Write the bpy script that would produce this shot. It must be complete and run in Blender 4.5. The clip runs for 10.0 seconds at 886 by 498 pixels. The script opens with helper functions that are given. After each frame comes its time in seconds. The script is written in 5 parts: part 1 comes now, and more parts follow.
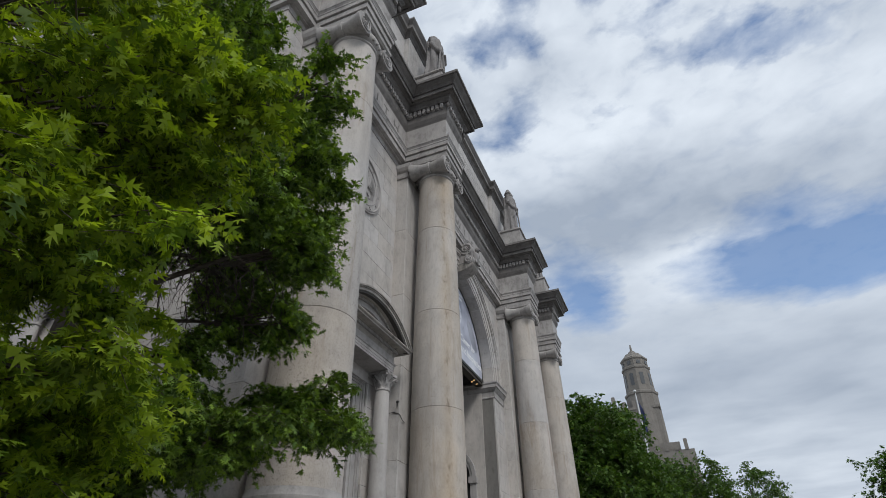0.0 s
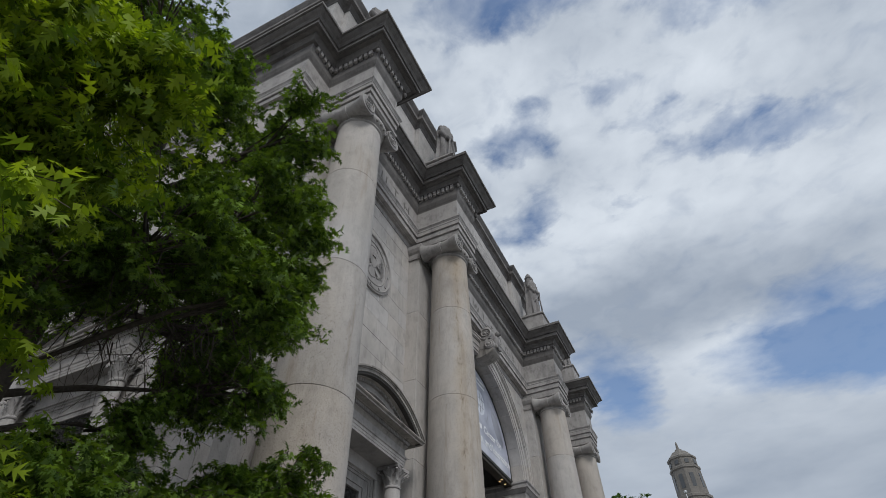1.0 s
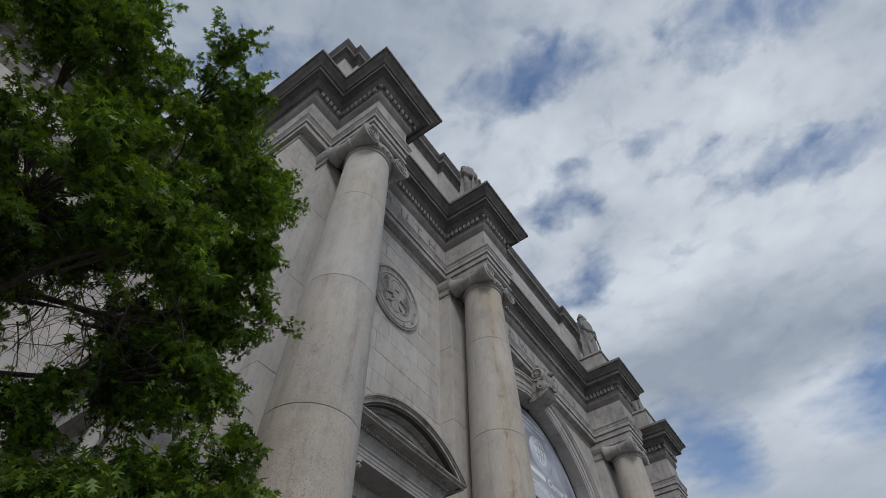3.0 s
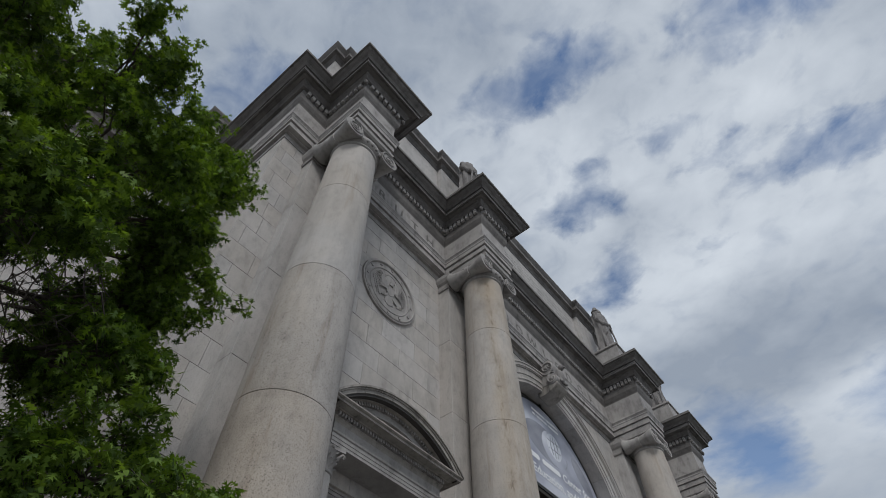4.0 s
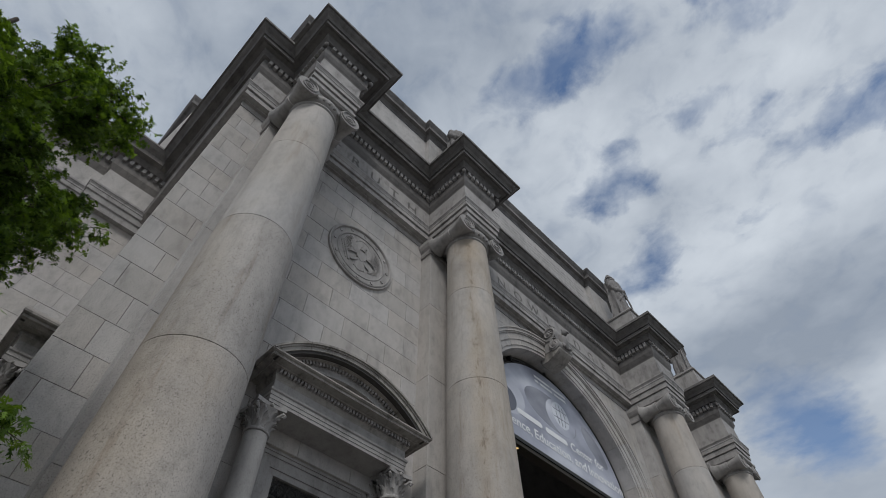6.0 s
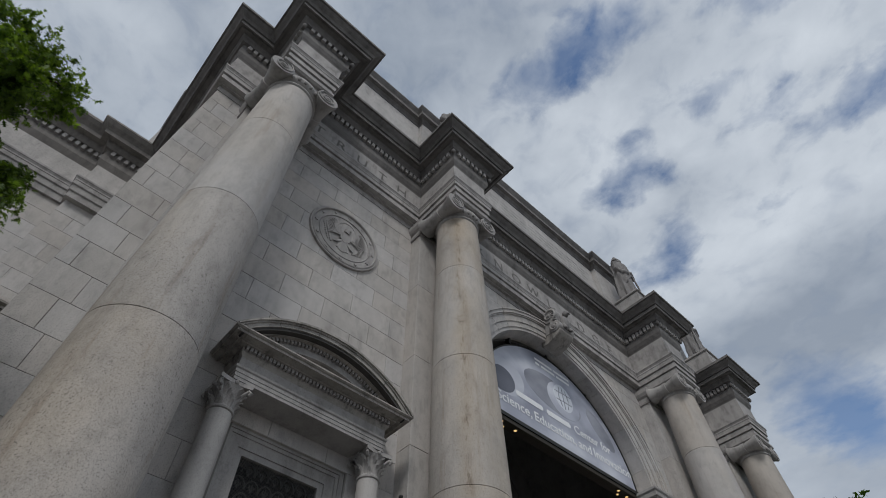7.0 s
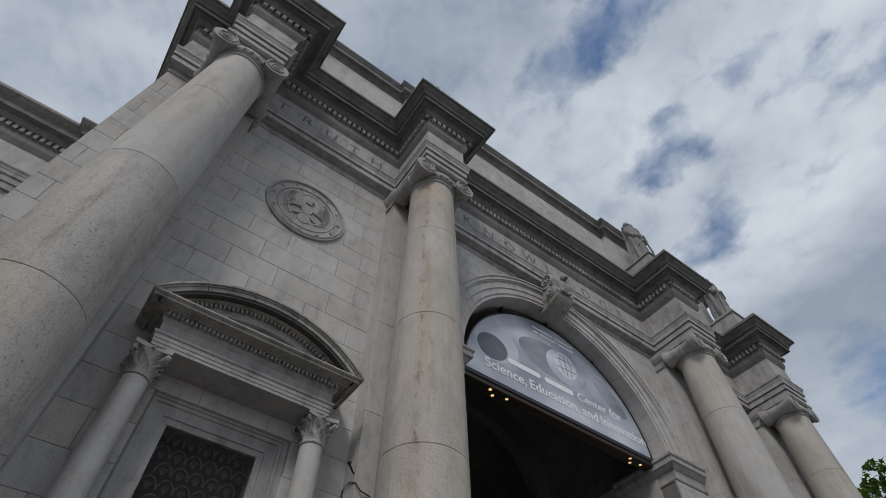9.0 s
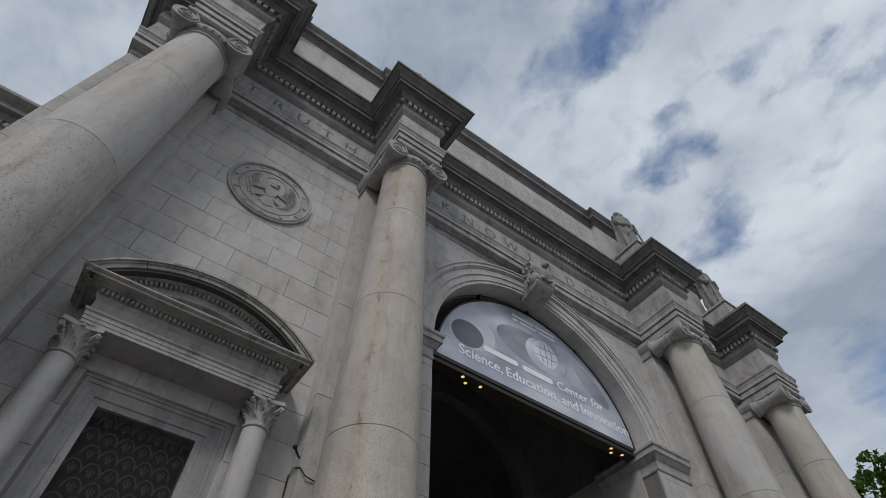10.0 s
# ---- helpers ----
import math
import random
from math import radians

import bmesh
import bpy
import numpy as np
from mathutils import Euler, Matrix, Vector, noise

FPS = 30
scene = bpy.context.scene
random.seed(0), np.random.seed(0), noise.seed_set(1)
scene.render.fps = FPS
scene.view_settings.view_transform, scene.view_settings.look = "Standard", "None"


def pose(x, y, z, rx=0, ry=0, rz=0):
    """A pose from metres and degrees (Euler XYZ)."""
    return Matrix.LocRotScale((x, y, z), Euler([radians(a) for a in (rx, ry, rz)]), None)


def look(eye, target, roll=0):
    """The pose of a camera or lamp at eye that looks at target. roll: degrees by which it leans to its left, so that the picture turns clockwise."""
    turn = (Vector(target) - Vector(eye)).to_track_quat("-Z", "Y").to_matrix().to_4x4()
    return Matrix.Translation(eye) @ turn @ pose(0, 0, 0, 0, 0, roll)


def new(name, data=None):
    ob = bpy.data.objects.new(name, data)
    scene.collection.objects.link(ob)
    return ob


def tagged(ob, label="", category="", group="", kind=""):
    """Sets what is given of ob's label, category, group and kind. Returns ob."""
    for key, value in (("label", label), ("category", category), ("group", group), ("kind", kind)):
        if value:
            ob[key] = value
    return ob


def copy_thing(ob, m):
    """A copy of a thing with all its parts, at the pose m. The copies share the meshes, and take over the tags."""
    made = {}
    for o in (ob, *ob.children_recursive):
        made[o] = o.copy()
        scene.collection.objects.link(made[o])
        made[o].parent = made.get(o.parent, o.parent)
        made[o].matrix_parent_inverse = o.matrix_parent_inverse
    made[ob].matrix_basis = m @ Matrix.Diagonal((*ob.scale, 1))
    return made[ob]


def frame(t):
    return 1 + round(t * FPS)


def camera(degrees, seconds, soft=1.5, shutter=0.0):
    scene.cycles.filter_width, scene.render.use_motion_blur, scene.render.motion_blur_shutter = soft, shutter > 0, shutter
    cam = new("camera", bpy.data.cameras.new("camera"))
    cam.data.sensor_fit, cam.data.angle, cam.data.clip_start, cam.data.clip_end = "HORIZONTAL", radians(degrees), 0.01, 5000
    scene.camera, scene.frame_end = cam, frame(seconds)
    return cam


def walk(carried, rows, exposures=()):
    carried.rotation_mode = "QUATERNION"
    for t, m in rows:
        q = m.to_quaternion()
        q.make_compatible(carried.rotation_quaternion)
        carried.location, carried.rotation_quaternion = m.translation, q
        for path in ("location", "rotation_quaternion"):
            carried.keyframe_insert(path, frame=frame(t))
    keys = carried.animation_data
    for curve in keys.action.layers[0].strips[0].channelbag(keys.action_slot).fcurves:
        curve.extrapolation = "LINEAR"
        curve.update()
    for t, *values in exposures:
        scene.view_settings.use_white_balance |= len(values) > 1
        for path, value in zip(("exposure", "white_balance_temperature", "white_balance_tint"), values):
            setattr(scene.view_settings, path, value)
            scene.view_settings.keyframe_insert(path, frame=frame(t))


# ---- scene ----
cam = camera(79.4, 10.0, soft=0.55)
METRES, EYE, TILT, LEAN, TURN = 12.0, 1.6, 0.0, 0.0, 22.0
ROWS = [
    (0.0, 0.0, 0.0, 0.0, 0.44, 35.14, 0.62),
    (0.5, 0.0187, 0.0487, 0.0028, 2.12, 41.22, 0.7),
    (1.0, 0.0377, 0.0955, 0.0037, 4.1, 45.61, 0.68),
    (1.5, 0.0474, 0.1422, 0.0029, 5.5, 48.63, 0.63),
    (2.0, 0.0596, 0.1891, 0.0, 7.12, 51.3, 0.68),
    (2.5, 0.0773, 0.2345, -0.0029, 10.31, 52.73, 0.72),
    (4.0, 0.1634, 0.3493, -0.0144, 17.2, 54.63, 0.72),
    (4.5, 0.193, 0.3909, -0.0116, 18.84, 54.75, 0.68),
    (5.0, 0.2234, 0.4315, -0.0102, 20.14, 54.73, 0.66),
    (5.5, 0.2479, 0.4743, -0.0098, 21.47, 54.42, 0.53),
    (7.0, 0.3137, 0.6108, -0.01, 25.69, 54.13, 0.33),
    (7.5, 0.3382, 0.6565, -0.013, 27.66, 54.19, 0.26),
    (8.0, 0.3587, 0.7033, -0.0113, 29.46, 53.99, 0.15),
    (8.5, 0.383, 0.7493, -0.0084, 30.76, 54.01, 0.1),
    (9.0, 0.4066, 0.7921, -0.0066, 32.04, 54.02, 0.01),
    (9.5, 0.4277, 0.8384, -0.0018, 32.52, 53.97, -0.06),
    (10.0, 0.4488, 0.8832, 0.0022, 32.65, 53.94, -0.15),
]
walk(cam, [(t, pose(0, 0, EYE, TILT, LEAN, TURN) @ pose(METRES * x, METRES * y, METRES * z, 90 + pitch, roll, yaw)) for t, x, y, z, yaw, pitch, roll in ROWS],
     exposures=[(0.0, 0.30), (1.0, 0.10), (2.5, 0.0), (5.0, -0.09), (7.5, -0.12), (10.0, -0.02)])

# ---- world, sun ----
world = bpy.data.worlds.new("world")
scene.world = world
world.use_nodes = True
wn = world.node_tree
wn.nodes.clear()


def wnode(kind, **props):
    n = wn.nodes.new(kind)
    for key, value in props.items():
        if key == "operation":
            n.operation = value
        elif key == "sky_type":
            n.sky_type = value
    return n


def wmath(op, a, b=None, c=None, clamp=False):
    n = wn.nodes.new("ShaderNodeMath")
    n.operation, n.use_clamp = op, clamp
    for i, v in enumerate((a, b, c)):
        if v is None:
            continue
        if isinstance(v, (int, float)):
            n.inputs[i].default_value = v
        else:
            wn.links.new(v, n.inputs[i])
    return n.outputs[0]


def wmix(fac, a, b):
    n = wn.nodes.new("ShaderNodeMix")
    n.data_type = "RGBA"
    for sock, v in ((n.inputs[0], fac), (n.inputs[6], a), (n.inputs[7], b)):
        if isinstance(v, tuple):
            sock.default_value = v
        elif isinstance(v, (int, float)):
            sock.default_value = v
        else:
            wn.links.new(v, sock)
    return n.outputs[2]


SUN_DIR = Vector((0.50, -0.47, 0.70)).normalized()
sky = wn.nodes.new("ShaderNodeTexSky")
sky.sky_type, sky.sun_disc = "NISHITA", False
sky.dust_density, sky.ozone_density = 0.3, 3.0
sky.sun_elevation = math.asin(SUN_DIR.z)
sky.sun_rotation = math.atan2(SUN_DIR.x, SUN_DIR.y)
coord = wn.nodes.new("ShaderNodeTexCoord")


# the cloud deck lies on a level sheet: a way up maps to x / z, y / z on it
split = wn.nodes.new("ShaderNodeSeparateXYZ")
wn.links.new(coord.outputs["Generated"], split.inputs[0])
lift = wmath("MAXIMUM", split.outputs[2], 0.07)
deck = wn.nodes.new("ShaderNodeCombineXYZ")
wn.links.new(wmath("DIVIDE", split.outputs[0], lift), deck.inputs[0])
wn.links.new(wmath("DIVIDE", split.outputs[1], lift), deck.inputs[1])


def wnoise(scale, detail, rough, offset=(0, 0, 0), distort=0.0, turn=0.0, stretch=1.0, out=0):
    m = wn.nodes.new("ShaderNodeMapping")
    m.inputs[1].default_value = offset
    m.inputs[2].default_value = (0, 0, turn)
    m.inputs[3].default_value = (1.0, stretch, 1.0)
    wn.links.new(deck.outputs[0], m.inputs[0])
    n = wn.nodes.new("ShaderNodeTexNoise")
    n.inputs["Scale"].default_value, n.inputs["Detail"].default_value = scale, detail
    n.inputs["Roughness"].default_value, n.inputs["Distortion"].default_value = rough, distort
    wn.links.new(m.outputs[0], n.inputs["Vector"])
    return n.outputs[out]


def wvec(op, a, b):
    n = wn.nodes.new("ShaderNodeVectorMath")
    n.operation = op
    for sock, v in zip(n.inputs, (a, b)):
        if isinstance(v, tuple):
            sock.default_value = v
        else:
            wn.links.new(v, sock)
    return n.outputs["Value"] if op == "LENGTH" else n.outputs[0]


def warped(amount, scale, detail):
    push = wvec("SUBTRACT", wnoise(scale, detail, 0.6, (2.7, 9.1, 0), out=1), (0.5, 0.5, 0.5))
    return wvec("ADD", deck.outputs[0], wvec("MULTIPLY", push, (amount, amount, 0.0)))


RAGGED, ROLLING = warped(0.20, 7.0, 5), warped(0.30, 3.4, 4)


def patch(where, x, y, long, wide, turn):
    """One in the middle of an oval on the deck, falling softly to nothing at its rim."""
    m = wn.nodes.new("ShaderNodeMapping")
    m.vector_type = "TEXTURE"
    m.inputs[1].default_value, m.inputs[2].default_value, m.inputs[3].default_value = (x, y, 0), (0, 0, radians(turn)), (long, wide, 1)
    wn.links.new(where, m.inputs[0])
    flat_ = wvec("MULTIPLY", m.outputs[0], (1, 1, 0))
    q = wmath("SUBTRACT", 1.0, wvec("LENGTH", flat_, (0, 0, 0)), None, True)
    return wmath("MULTIPLY", wmath("MULTIPLY", q, q), wmath("MULTIPLY_ADD", q, -2.0, 3.0))


billow = wnoise(4.6, 6, 0.5, (3.1, 1.7, 0), 0.2)
wisp = wnoise(12.0, 6, 0.55, (0.4, 5.2, 0), 0.35, 0.6, 1.1)
broad = wnoise(1.7, 4, 0.5, (7.3, 2.2, 0), 0.2)
# thin places in the deck where blue shows: place, length, width, turn, depth
GAPS = [(-0.045, 0.375, 0.17, 0.06, 10, 0.95), (-0.140, 0.655, 0.11, 0.085, 20, 1.0), (-0.20, 0.90, 0.13, 0.075, -35, 0.9),
        (0.30, 0.50, 0.16, 0.09, 25, 0.85), (0.33, 0.87, 0.20, 0.06, 8, 0.85), (0.035, 0.945, 0.06, 0.04, 0, 0.6),
        (0.09, 0.61, 0.10, 0.05, 30, 0.55), (0.16, 0.74, 0.12, 0.05, 20, 0.6), (0.47, 1.60, 0.22, 0.20, 60, 0.9),
        (0.64, 1.86, 0.46, 0.30, 15, 1.5), (-0.17, 1.82, 0.15, 0.34, 0, 1.15), (-0.47, 0.06, 0.16, 0.10, 30, 0.75)]
thin = None
for gx, gy, long, wide, turn, depth in GAPS:
    one = wmath("MULTIPLY", patch(RAGGED, gx, gy, long * 1.8, wide * 1.8, turn), depth)
    thin = one if thin is None else wmath("MAXIMUM", thin, one)
near_ = wmath("MULTIPLY_ADD", split.outputs[2], 1.9, -0.55, True)
torn = wmath("ADD", wmath("MULTIPLY", wmath("SUBTRACT", 0.5, billow), 1.0), wmath("MULTIPLY", wmath("SUBTRACT", 0.5, wisp), 0.9))
torn = wmath("MULTIPLY", torn, near_)
gap = wmath("MULTIPLY", wmath("SUBTRACT", wmath("ADD", thin, torn), 0.34), 1.45, None, True)
gap = wmath("MULTIPLY", gap, wmath("MULTIPLY", thin, 2.2, None, True), None, True)
veil = wmath("MULTIPLY", wmath("MULTIPLY", wmath("SUBTRACT", 0.48, wisp, None, True), 1.7, None, True), near_)
gap = wmath("ADD", wmath("MULTIPLY", gap, 0.88), wmath("MULTIPLY", veil, 0.5), None, True)
# sunlit crests (+) and heavy grey bellies (-) of cloud
shade = wmath("MULTIPLY_ADD", wmath("SUBTRACT", broad, 0.5), 0.9, 0.48)
for gx, gy, long, wide, turn, lift_ in [(0.05, 1.03, 0.70, 0.19, 2, 0.52), (0.24, 1.42, 0.70, 0.32, 0, -0.33), (-0.34, 1.50, 0.40, 0.42, 0, -0.30), (0.24, 1.74, 0.36, 0.22, 0, 0.45),
                                        (-0.13, 0.48, 0.30, 0.18, 20, 0.38), (-0.50, 0.25, 0.5, 0.6, 0, -0.40), (0.10, 0.72, 0.45, 0.16, 10, 0.25), (0.4, 3.2, 1.9, 1.0, 0, -0.28)]:
    shade = wmath("ADD", shade, wmath("MULTIPLY", patch(ROLLING, gx, gy, long * 1.6, wide * 1.6, turn), lift_))
shade = wmath("ADD", shade, wmath("MULTIPLY", wmath("MULTIPLY", wmath("SUBTRACT", billow, 0.5), 1.0), near_))
shade = wmath("ADD", shade, wmath("MULTIPLY", wmath("MULTIPLY", wmath("SUBTRACT", wisp, 0.5), 0.55), near_), None, True)
cloud = wmix(shade, (0.30, 0.352, 0.432, 1), (0.645, 0.702, 0.772, 1))
dim = wn.nodes.new("ShaderNodeVectorMath")
dim.operation = "SCALE"
dim.inputs["Scale"].default_value = 0.14
wn.links.new(sky.outputs[0], dim.inputs[0])
total = wmix(gap, cloud, dim.outputs[0])
back = wn.nodes.new("ShaderNodeBackground")
back.inputs[1].default_value = 1.0
wn.links.new(total, back.inputs[0])
outw = wn.nodes.new("ShaderNodeOutputWorld")
wn.links.new(back.outputs[0], outw.inputs[0])

sun = new("sun", bpy.data.lights.new("sun", "SUN"))
sun.data.energy, sun.data.angle, sun.data.color = 1.45, radians(16), (1.0, 0.98, 0.955)
sun.matrix_world = look((0, 0, 60), Vector((0, 0, 60)) - SUN_DIR)


# ---- materials ----
def material(name):
    m = bpy.data.materials.new(name)
    m.use_nodes = True
    t = m.node_tree
    return m, t, t.nodes["Principled BSDF"]


def link_noise(t, scale, detail=4, rough=0.55, stretch=(1, 1, 1), space="position"):
    if space == "position":
        src = t.nodes.new("ShaderNodeNewGeometry").outputs["Position"]
    else:
        src = t.nodes.new("ShaderNodeTexCoord").outputs["Object"]
    mp = t.nodes.new("ShaderNodeMapping")
    mp.inputs["Scale"].default_value = stretch
    t.links.new(src, mp.inputs[0])
    n = t.nodes.new("ShaderNodeTexNoise")
    n.inputs["Scale"].default_value, n.inputs["Detail"].default_value = scale, detail
    n.inputs["Roughness"].default_value = rough
    t.links.new(mp.outputs[0], n.inputs["Vector"])
    return n.outputs[0]


def ramp(t, src, stops):
    r = t.nodes.new("ShaderNodeValToRGB")
    while len(r.color_ramp.elements) < len(stops):
        r.color_ramp.elements.new(0.5)
    for e, (p, c) in zip(r.color_ramp.elements, stops):
        e.position, e.color = p, (*c, 1) if len(c) == 3 else c
    t.links.new(src, r.inputs[0])
    return r.outputs[0]


def blend(t, fac, a, b, kind="MIX"):
    n = t.nodes.new("ShaderNodeMix")
    n.data_type, n.blend_type = "RGBA", kind
    for sock, v in ((n.inputs[0], fac), (n.inputs[6], a), (n.inputs[7], b)):
        if isinstance(v, (int, float)):
            sock.default_value = v
        elif isinstance(v, tuple):
            sock.default_value = (*v, 1) if len(v) == 3 else v
        else:
            t.links.new(v, sock)
    return n.outputs[2]


def grey(v):
    return (v, v, v)


def bump(t, p, src, strength, distance):
    b = t.nodes.new("ShaderNodeBump")
    b.inputs["Strength"].default_value, b.inputs["Distance"].default_value = strength, distance
    t.links.new(src, b.inputs["Height"])
    t.links.new(b.outputs[0], p.inputs["Normal"])


def stone(name, base, vary=0.10, streak=0.35, speck=0.25, stain=(0.30, 0.22, 0.14), stain_amount=0.0, piece=0.0, soot=0.45, ochre=0.0, pits=0.0, seam=None):
    m, t, p = material(name)
    lo, hi = tuple(c * (1 - vary) for c in base), tuple(min(1, c * (1 + vary)) for c in base)
    big = link_noise(t, 0.55, 5, 0.6)
    col = ramp(t, big, [(0.3, lo), (0.7, hi)])
    run = link_noise(t, 1.0, 5, 0.65, (2.2, 2.2, 0.16))
    col = blend(t, streak, col, ramp(t, run, [(0.30, grey(0.62)), (0.56, grey(1.0))]), "MULTIPLY")
    if stain_amount:
        s = link_noise(t, 0.9, 7, 0.72, (2.6, 2.6, 0.28))
        col = blend(t, blend(t, 1.0, ramp(t, s, [(0.535, grey(0)), (0.66, grey(1))]), grey(stain_amount), "MULTIPLY"), col, stain)
    if ochre:
        o = link_noise(t, 0.33, 4, 0.6, (1, 1, 0.5))
        o = blend(t, 1.0, ramp(t, o, [(0.46, grey(0)), (0.60, grey(1))]), grey(ochre), "MULTIPLY")
        col = blend(t, o, col, blend(t, 1.0, col, (0.96, 0.86, 0.70), "MULTIPLY"))
    # soot and damp in blotches, then grain
    blotch = link_noise(t, 3.2, 8, 0.74, (1, 1, 0.6))
    col = blend(t, soot, col, ramp(t, blotch, [(0.34, grey(0.45)), (0.50, grey(0.98)), (0.72, grey(1.12))]), "MULTIPLY")
    grain = link_noise(t, 42, 5, 0.8)
    col = blend(t, speck, col, ramp(t, grain, [(0.34, grey(0.18)), (0.46, grey(0.90)), (0.75, grey(1.25))]), "MULTIPLY")
    if pits:
        pit = link_noise(t, 21, 3, 0.65)
        where = ramp(t, link_noise(t, 0.8, 3, 0.5), [(0.40, grey(0.25)), (0.56, grey(1))])
        col = blend(t, blend(t, 1.0, where, grey(pits), "MULTIPLY"), col, blend(t, 1.0, col, ramp(t, pit, [(0.33, grey(0.30)), (0.41, grey(1.0))]), "MULTIPLY"))
    if seam:
        # flaked and stained patches down one side of the shaft
        pos = t.nodes.new("ShaderNodeNewGeometry").outputs["Position"]
        dot = t.nodes.new("ShaderNodeVectorMath")
        dot.operation = "DOT_PRODUCT"
        t.links.new(pos, dot.inputs[0])
        dot.inputs[1].default_value = seam[:3]
        wob = link_noise(t, 1.6, 5, 0.7, (1, 1, 0.8))
        off = t.nodes.new("ShaderNodeMath")
        off.operation = "MULTIPLY_ADD"
        t.links.new(wob, off.inputs[0])
        off.inputs[1].default_value, off.inputs[2].default_value = 0.55, -seam[3] - 0.275
        add = t.nodes.new("ShaderNodeMath")
        t.links.new(dot.outputs["Value"], add.inputs[0])
        t.links.new(off.outputs[0], add.inputs[1])
        ab = t.nodes.new("ShaderNodeMath")
        ab.operation = "ABSOLUTE"
        t.links.new(add.outputs[0], ab.inputs[0])
        wide = ramp(t, ab.outputs[0], [(0.05, grey(1)), (0.30, grey(0))])
        tight = ramp(t, ab.outputs[0], [(0.02, grey(1)), (0.11, grey(0))])
        flakes = ramp(t, link_noise(t, 4.5, 7, 0.75, (1.6, 1.6, 0.55)), [(0.52, grey(0)), (0.60, grey(1))])
        col = blend(t, blend(t, 1.0, wide, grey(0.55), "MULTIPLY"), col, blend(t, 1.0, col, (0.88, 0.79, 0.66), "MULTIPLY"))
        col = blend(t, blend(t, 1.0, tight, flakes, "MULTIPLY"), col, blend(t, 1.0, col, (0.60, 0.56, 0.51), "MULTIPLY"))
    if piece:
        info = t.nodes.new("ShaderNodeObjectInfo")
        col = blend(t, 1.0, col, ramp(t, info.outputs["Random"], [(0.0, (1 - piece, 1 - piece * 1.1, 1 - piece * 1.3)), (0.35, (1.02, 0.99, 0.95)), (0.7, (0.99, 0.99, 0.99)), (1.0, (1 + piece * .5, 1 + piece * .5, 1 + piece * .5))]), "MULTIPLY")
    t.links.new(col, p.inputs["Base Color"])
    p.inputs["Roughness"].default_value = 0.82
    bump(t, p, link_noise(t, 16, 8, 0.75), 0.40, 0.02)
    return m


def plain(name, color, rough=0.6, metal=0.0, vary=0.12, scale=6.0):
    m, t, p = material(name)
    n = link_noise(t, scale, 4, 0.6)
    t.links.new(ramp(t, n, [(0.3, tuple(c * (1 - vary) for c in color)), (0.7, tuple(min(1, c * (1 + vary)) for c in color))]), p.inputs["Base Color"])
    p.inputs["Roughness"].default_value, p.inputs["Metallic"].default_value = rough, metal
    return m


ASHLAR = stone("ashlar_granite", (0.495, 0.474, 0.457), 0.12, 0.42, 0.5, piece=0.085, soot=0.4, pits=0.25)
TRIM = stone("carved_granite", (0.375, 0.357, 0.343), 0.14, 0.6, 0.4, soot=0.6)
SHAFT = stone("column_granite", (0.475, 0.448, 0.425), 0.12, 0.36, 0.62, (0.23, 0.17, 0.115), 0.48, piece=0.07, soot=0.35, ochre=0.38, pits=0.6)
SHAFT_TOP = stone("smooth_column_granite", (0.475, 0.452, 0.432), 0.10, 0.32, 0.35, (0.23, 0.17, 0.115), 0.3, piece=0.06, soot=0.3, ochre=0.25)
SEAMED = stone("flaked_column_granite", (0.475, 0.445, 0.415), 0.12, 0.36, 0.55, (0.26, 0.20, 0.14), 0.35, piece=0.06, soot=0.3, ochre=0.45, pits=0.3, seam=(0.695, 0.719, 0.0, -6.6 * 0.695 + 15.68 * 0.719))
# Weathered stone; its low base colour also carries shade of the soffits.
CORNICE = stone("weathered_shaded_cornice_granite", (0.185, 0.174, 0.166), 0.25, 0.6, 0.35, soot=0.65)
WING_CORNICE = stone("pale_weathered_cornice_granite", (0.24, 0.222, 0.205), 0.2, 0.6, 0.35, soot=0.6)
ENTAB = stone("sooty_entablature_granite", (0.395, 0.376, 0.362), 0.18, 0.65, 0.35, soot=0.7)
PEDIMENT = stone("soot_streaked_granite", (0.36, 0.335, 0.305), 0.18, 0.6, 0.4, (0.05, 0.045, 0.04), 0.75, soot=0.75)
MORTAR = stone("mortar_bed", (0.20, 0.19, 0.175), 0.1, 0.2, 0.1)
INSCRIBED = stone("inscribed_granite", (0.36, 0.343, 0.328), 0.1, 0.3, 0.2)
# Shade inside incised strokes, put into a darker stone colour.
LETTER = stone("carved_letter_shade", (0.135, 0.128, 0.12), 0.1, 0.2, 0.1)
STATUE = stone("statue_granite", (0.245, 0.232, 0.225), 0.16, 0.6, 0.3, soot=0.8)
# The passage's shade is put into this stone as a low base colour.
VAULT = stone("shaded_vault_stone", (0.16, 0.152, 0.146), 0.15, 0.3, 0.2)
DARK = plain("dark_bronze", (0.03, 0.03, 0.028), 0.5, 0.3)
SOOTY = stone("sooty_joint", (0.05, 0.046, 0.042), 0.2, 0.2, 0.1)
SLENDER = stone("slender_column_granite", (0.43, 0.41, 0.39), 0.10, 0.35, 0.35, soot=0.35)
BRONZE = plain("weathered_bronze", (0.085, 0.082, 0.078), 0.55, 0.35, 0.3, 9)
GRILLE = plain("iron_grille", (0.045, 0.044, 0.043), 0.8, 0.0)
PAVING = stone("pavement_stone", (0.20, 0.192, 0.18), 0.12, 0.0, 0.2)
BARK = plain("bark", (0.075, 0.06, 0.05), 0.9, 0, 0.35, 18)


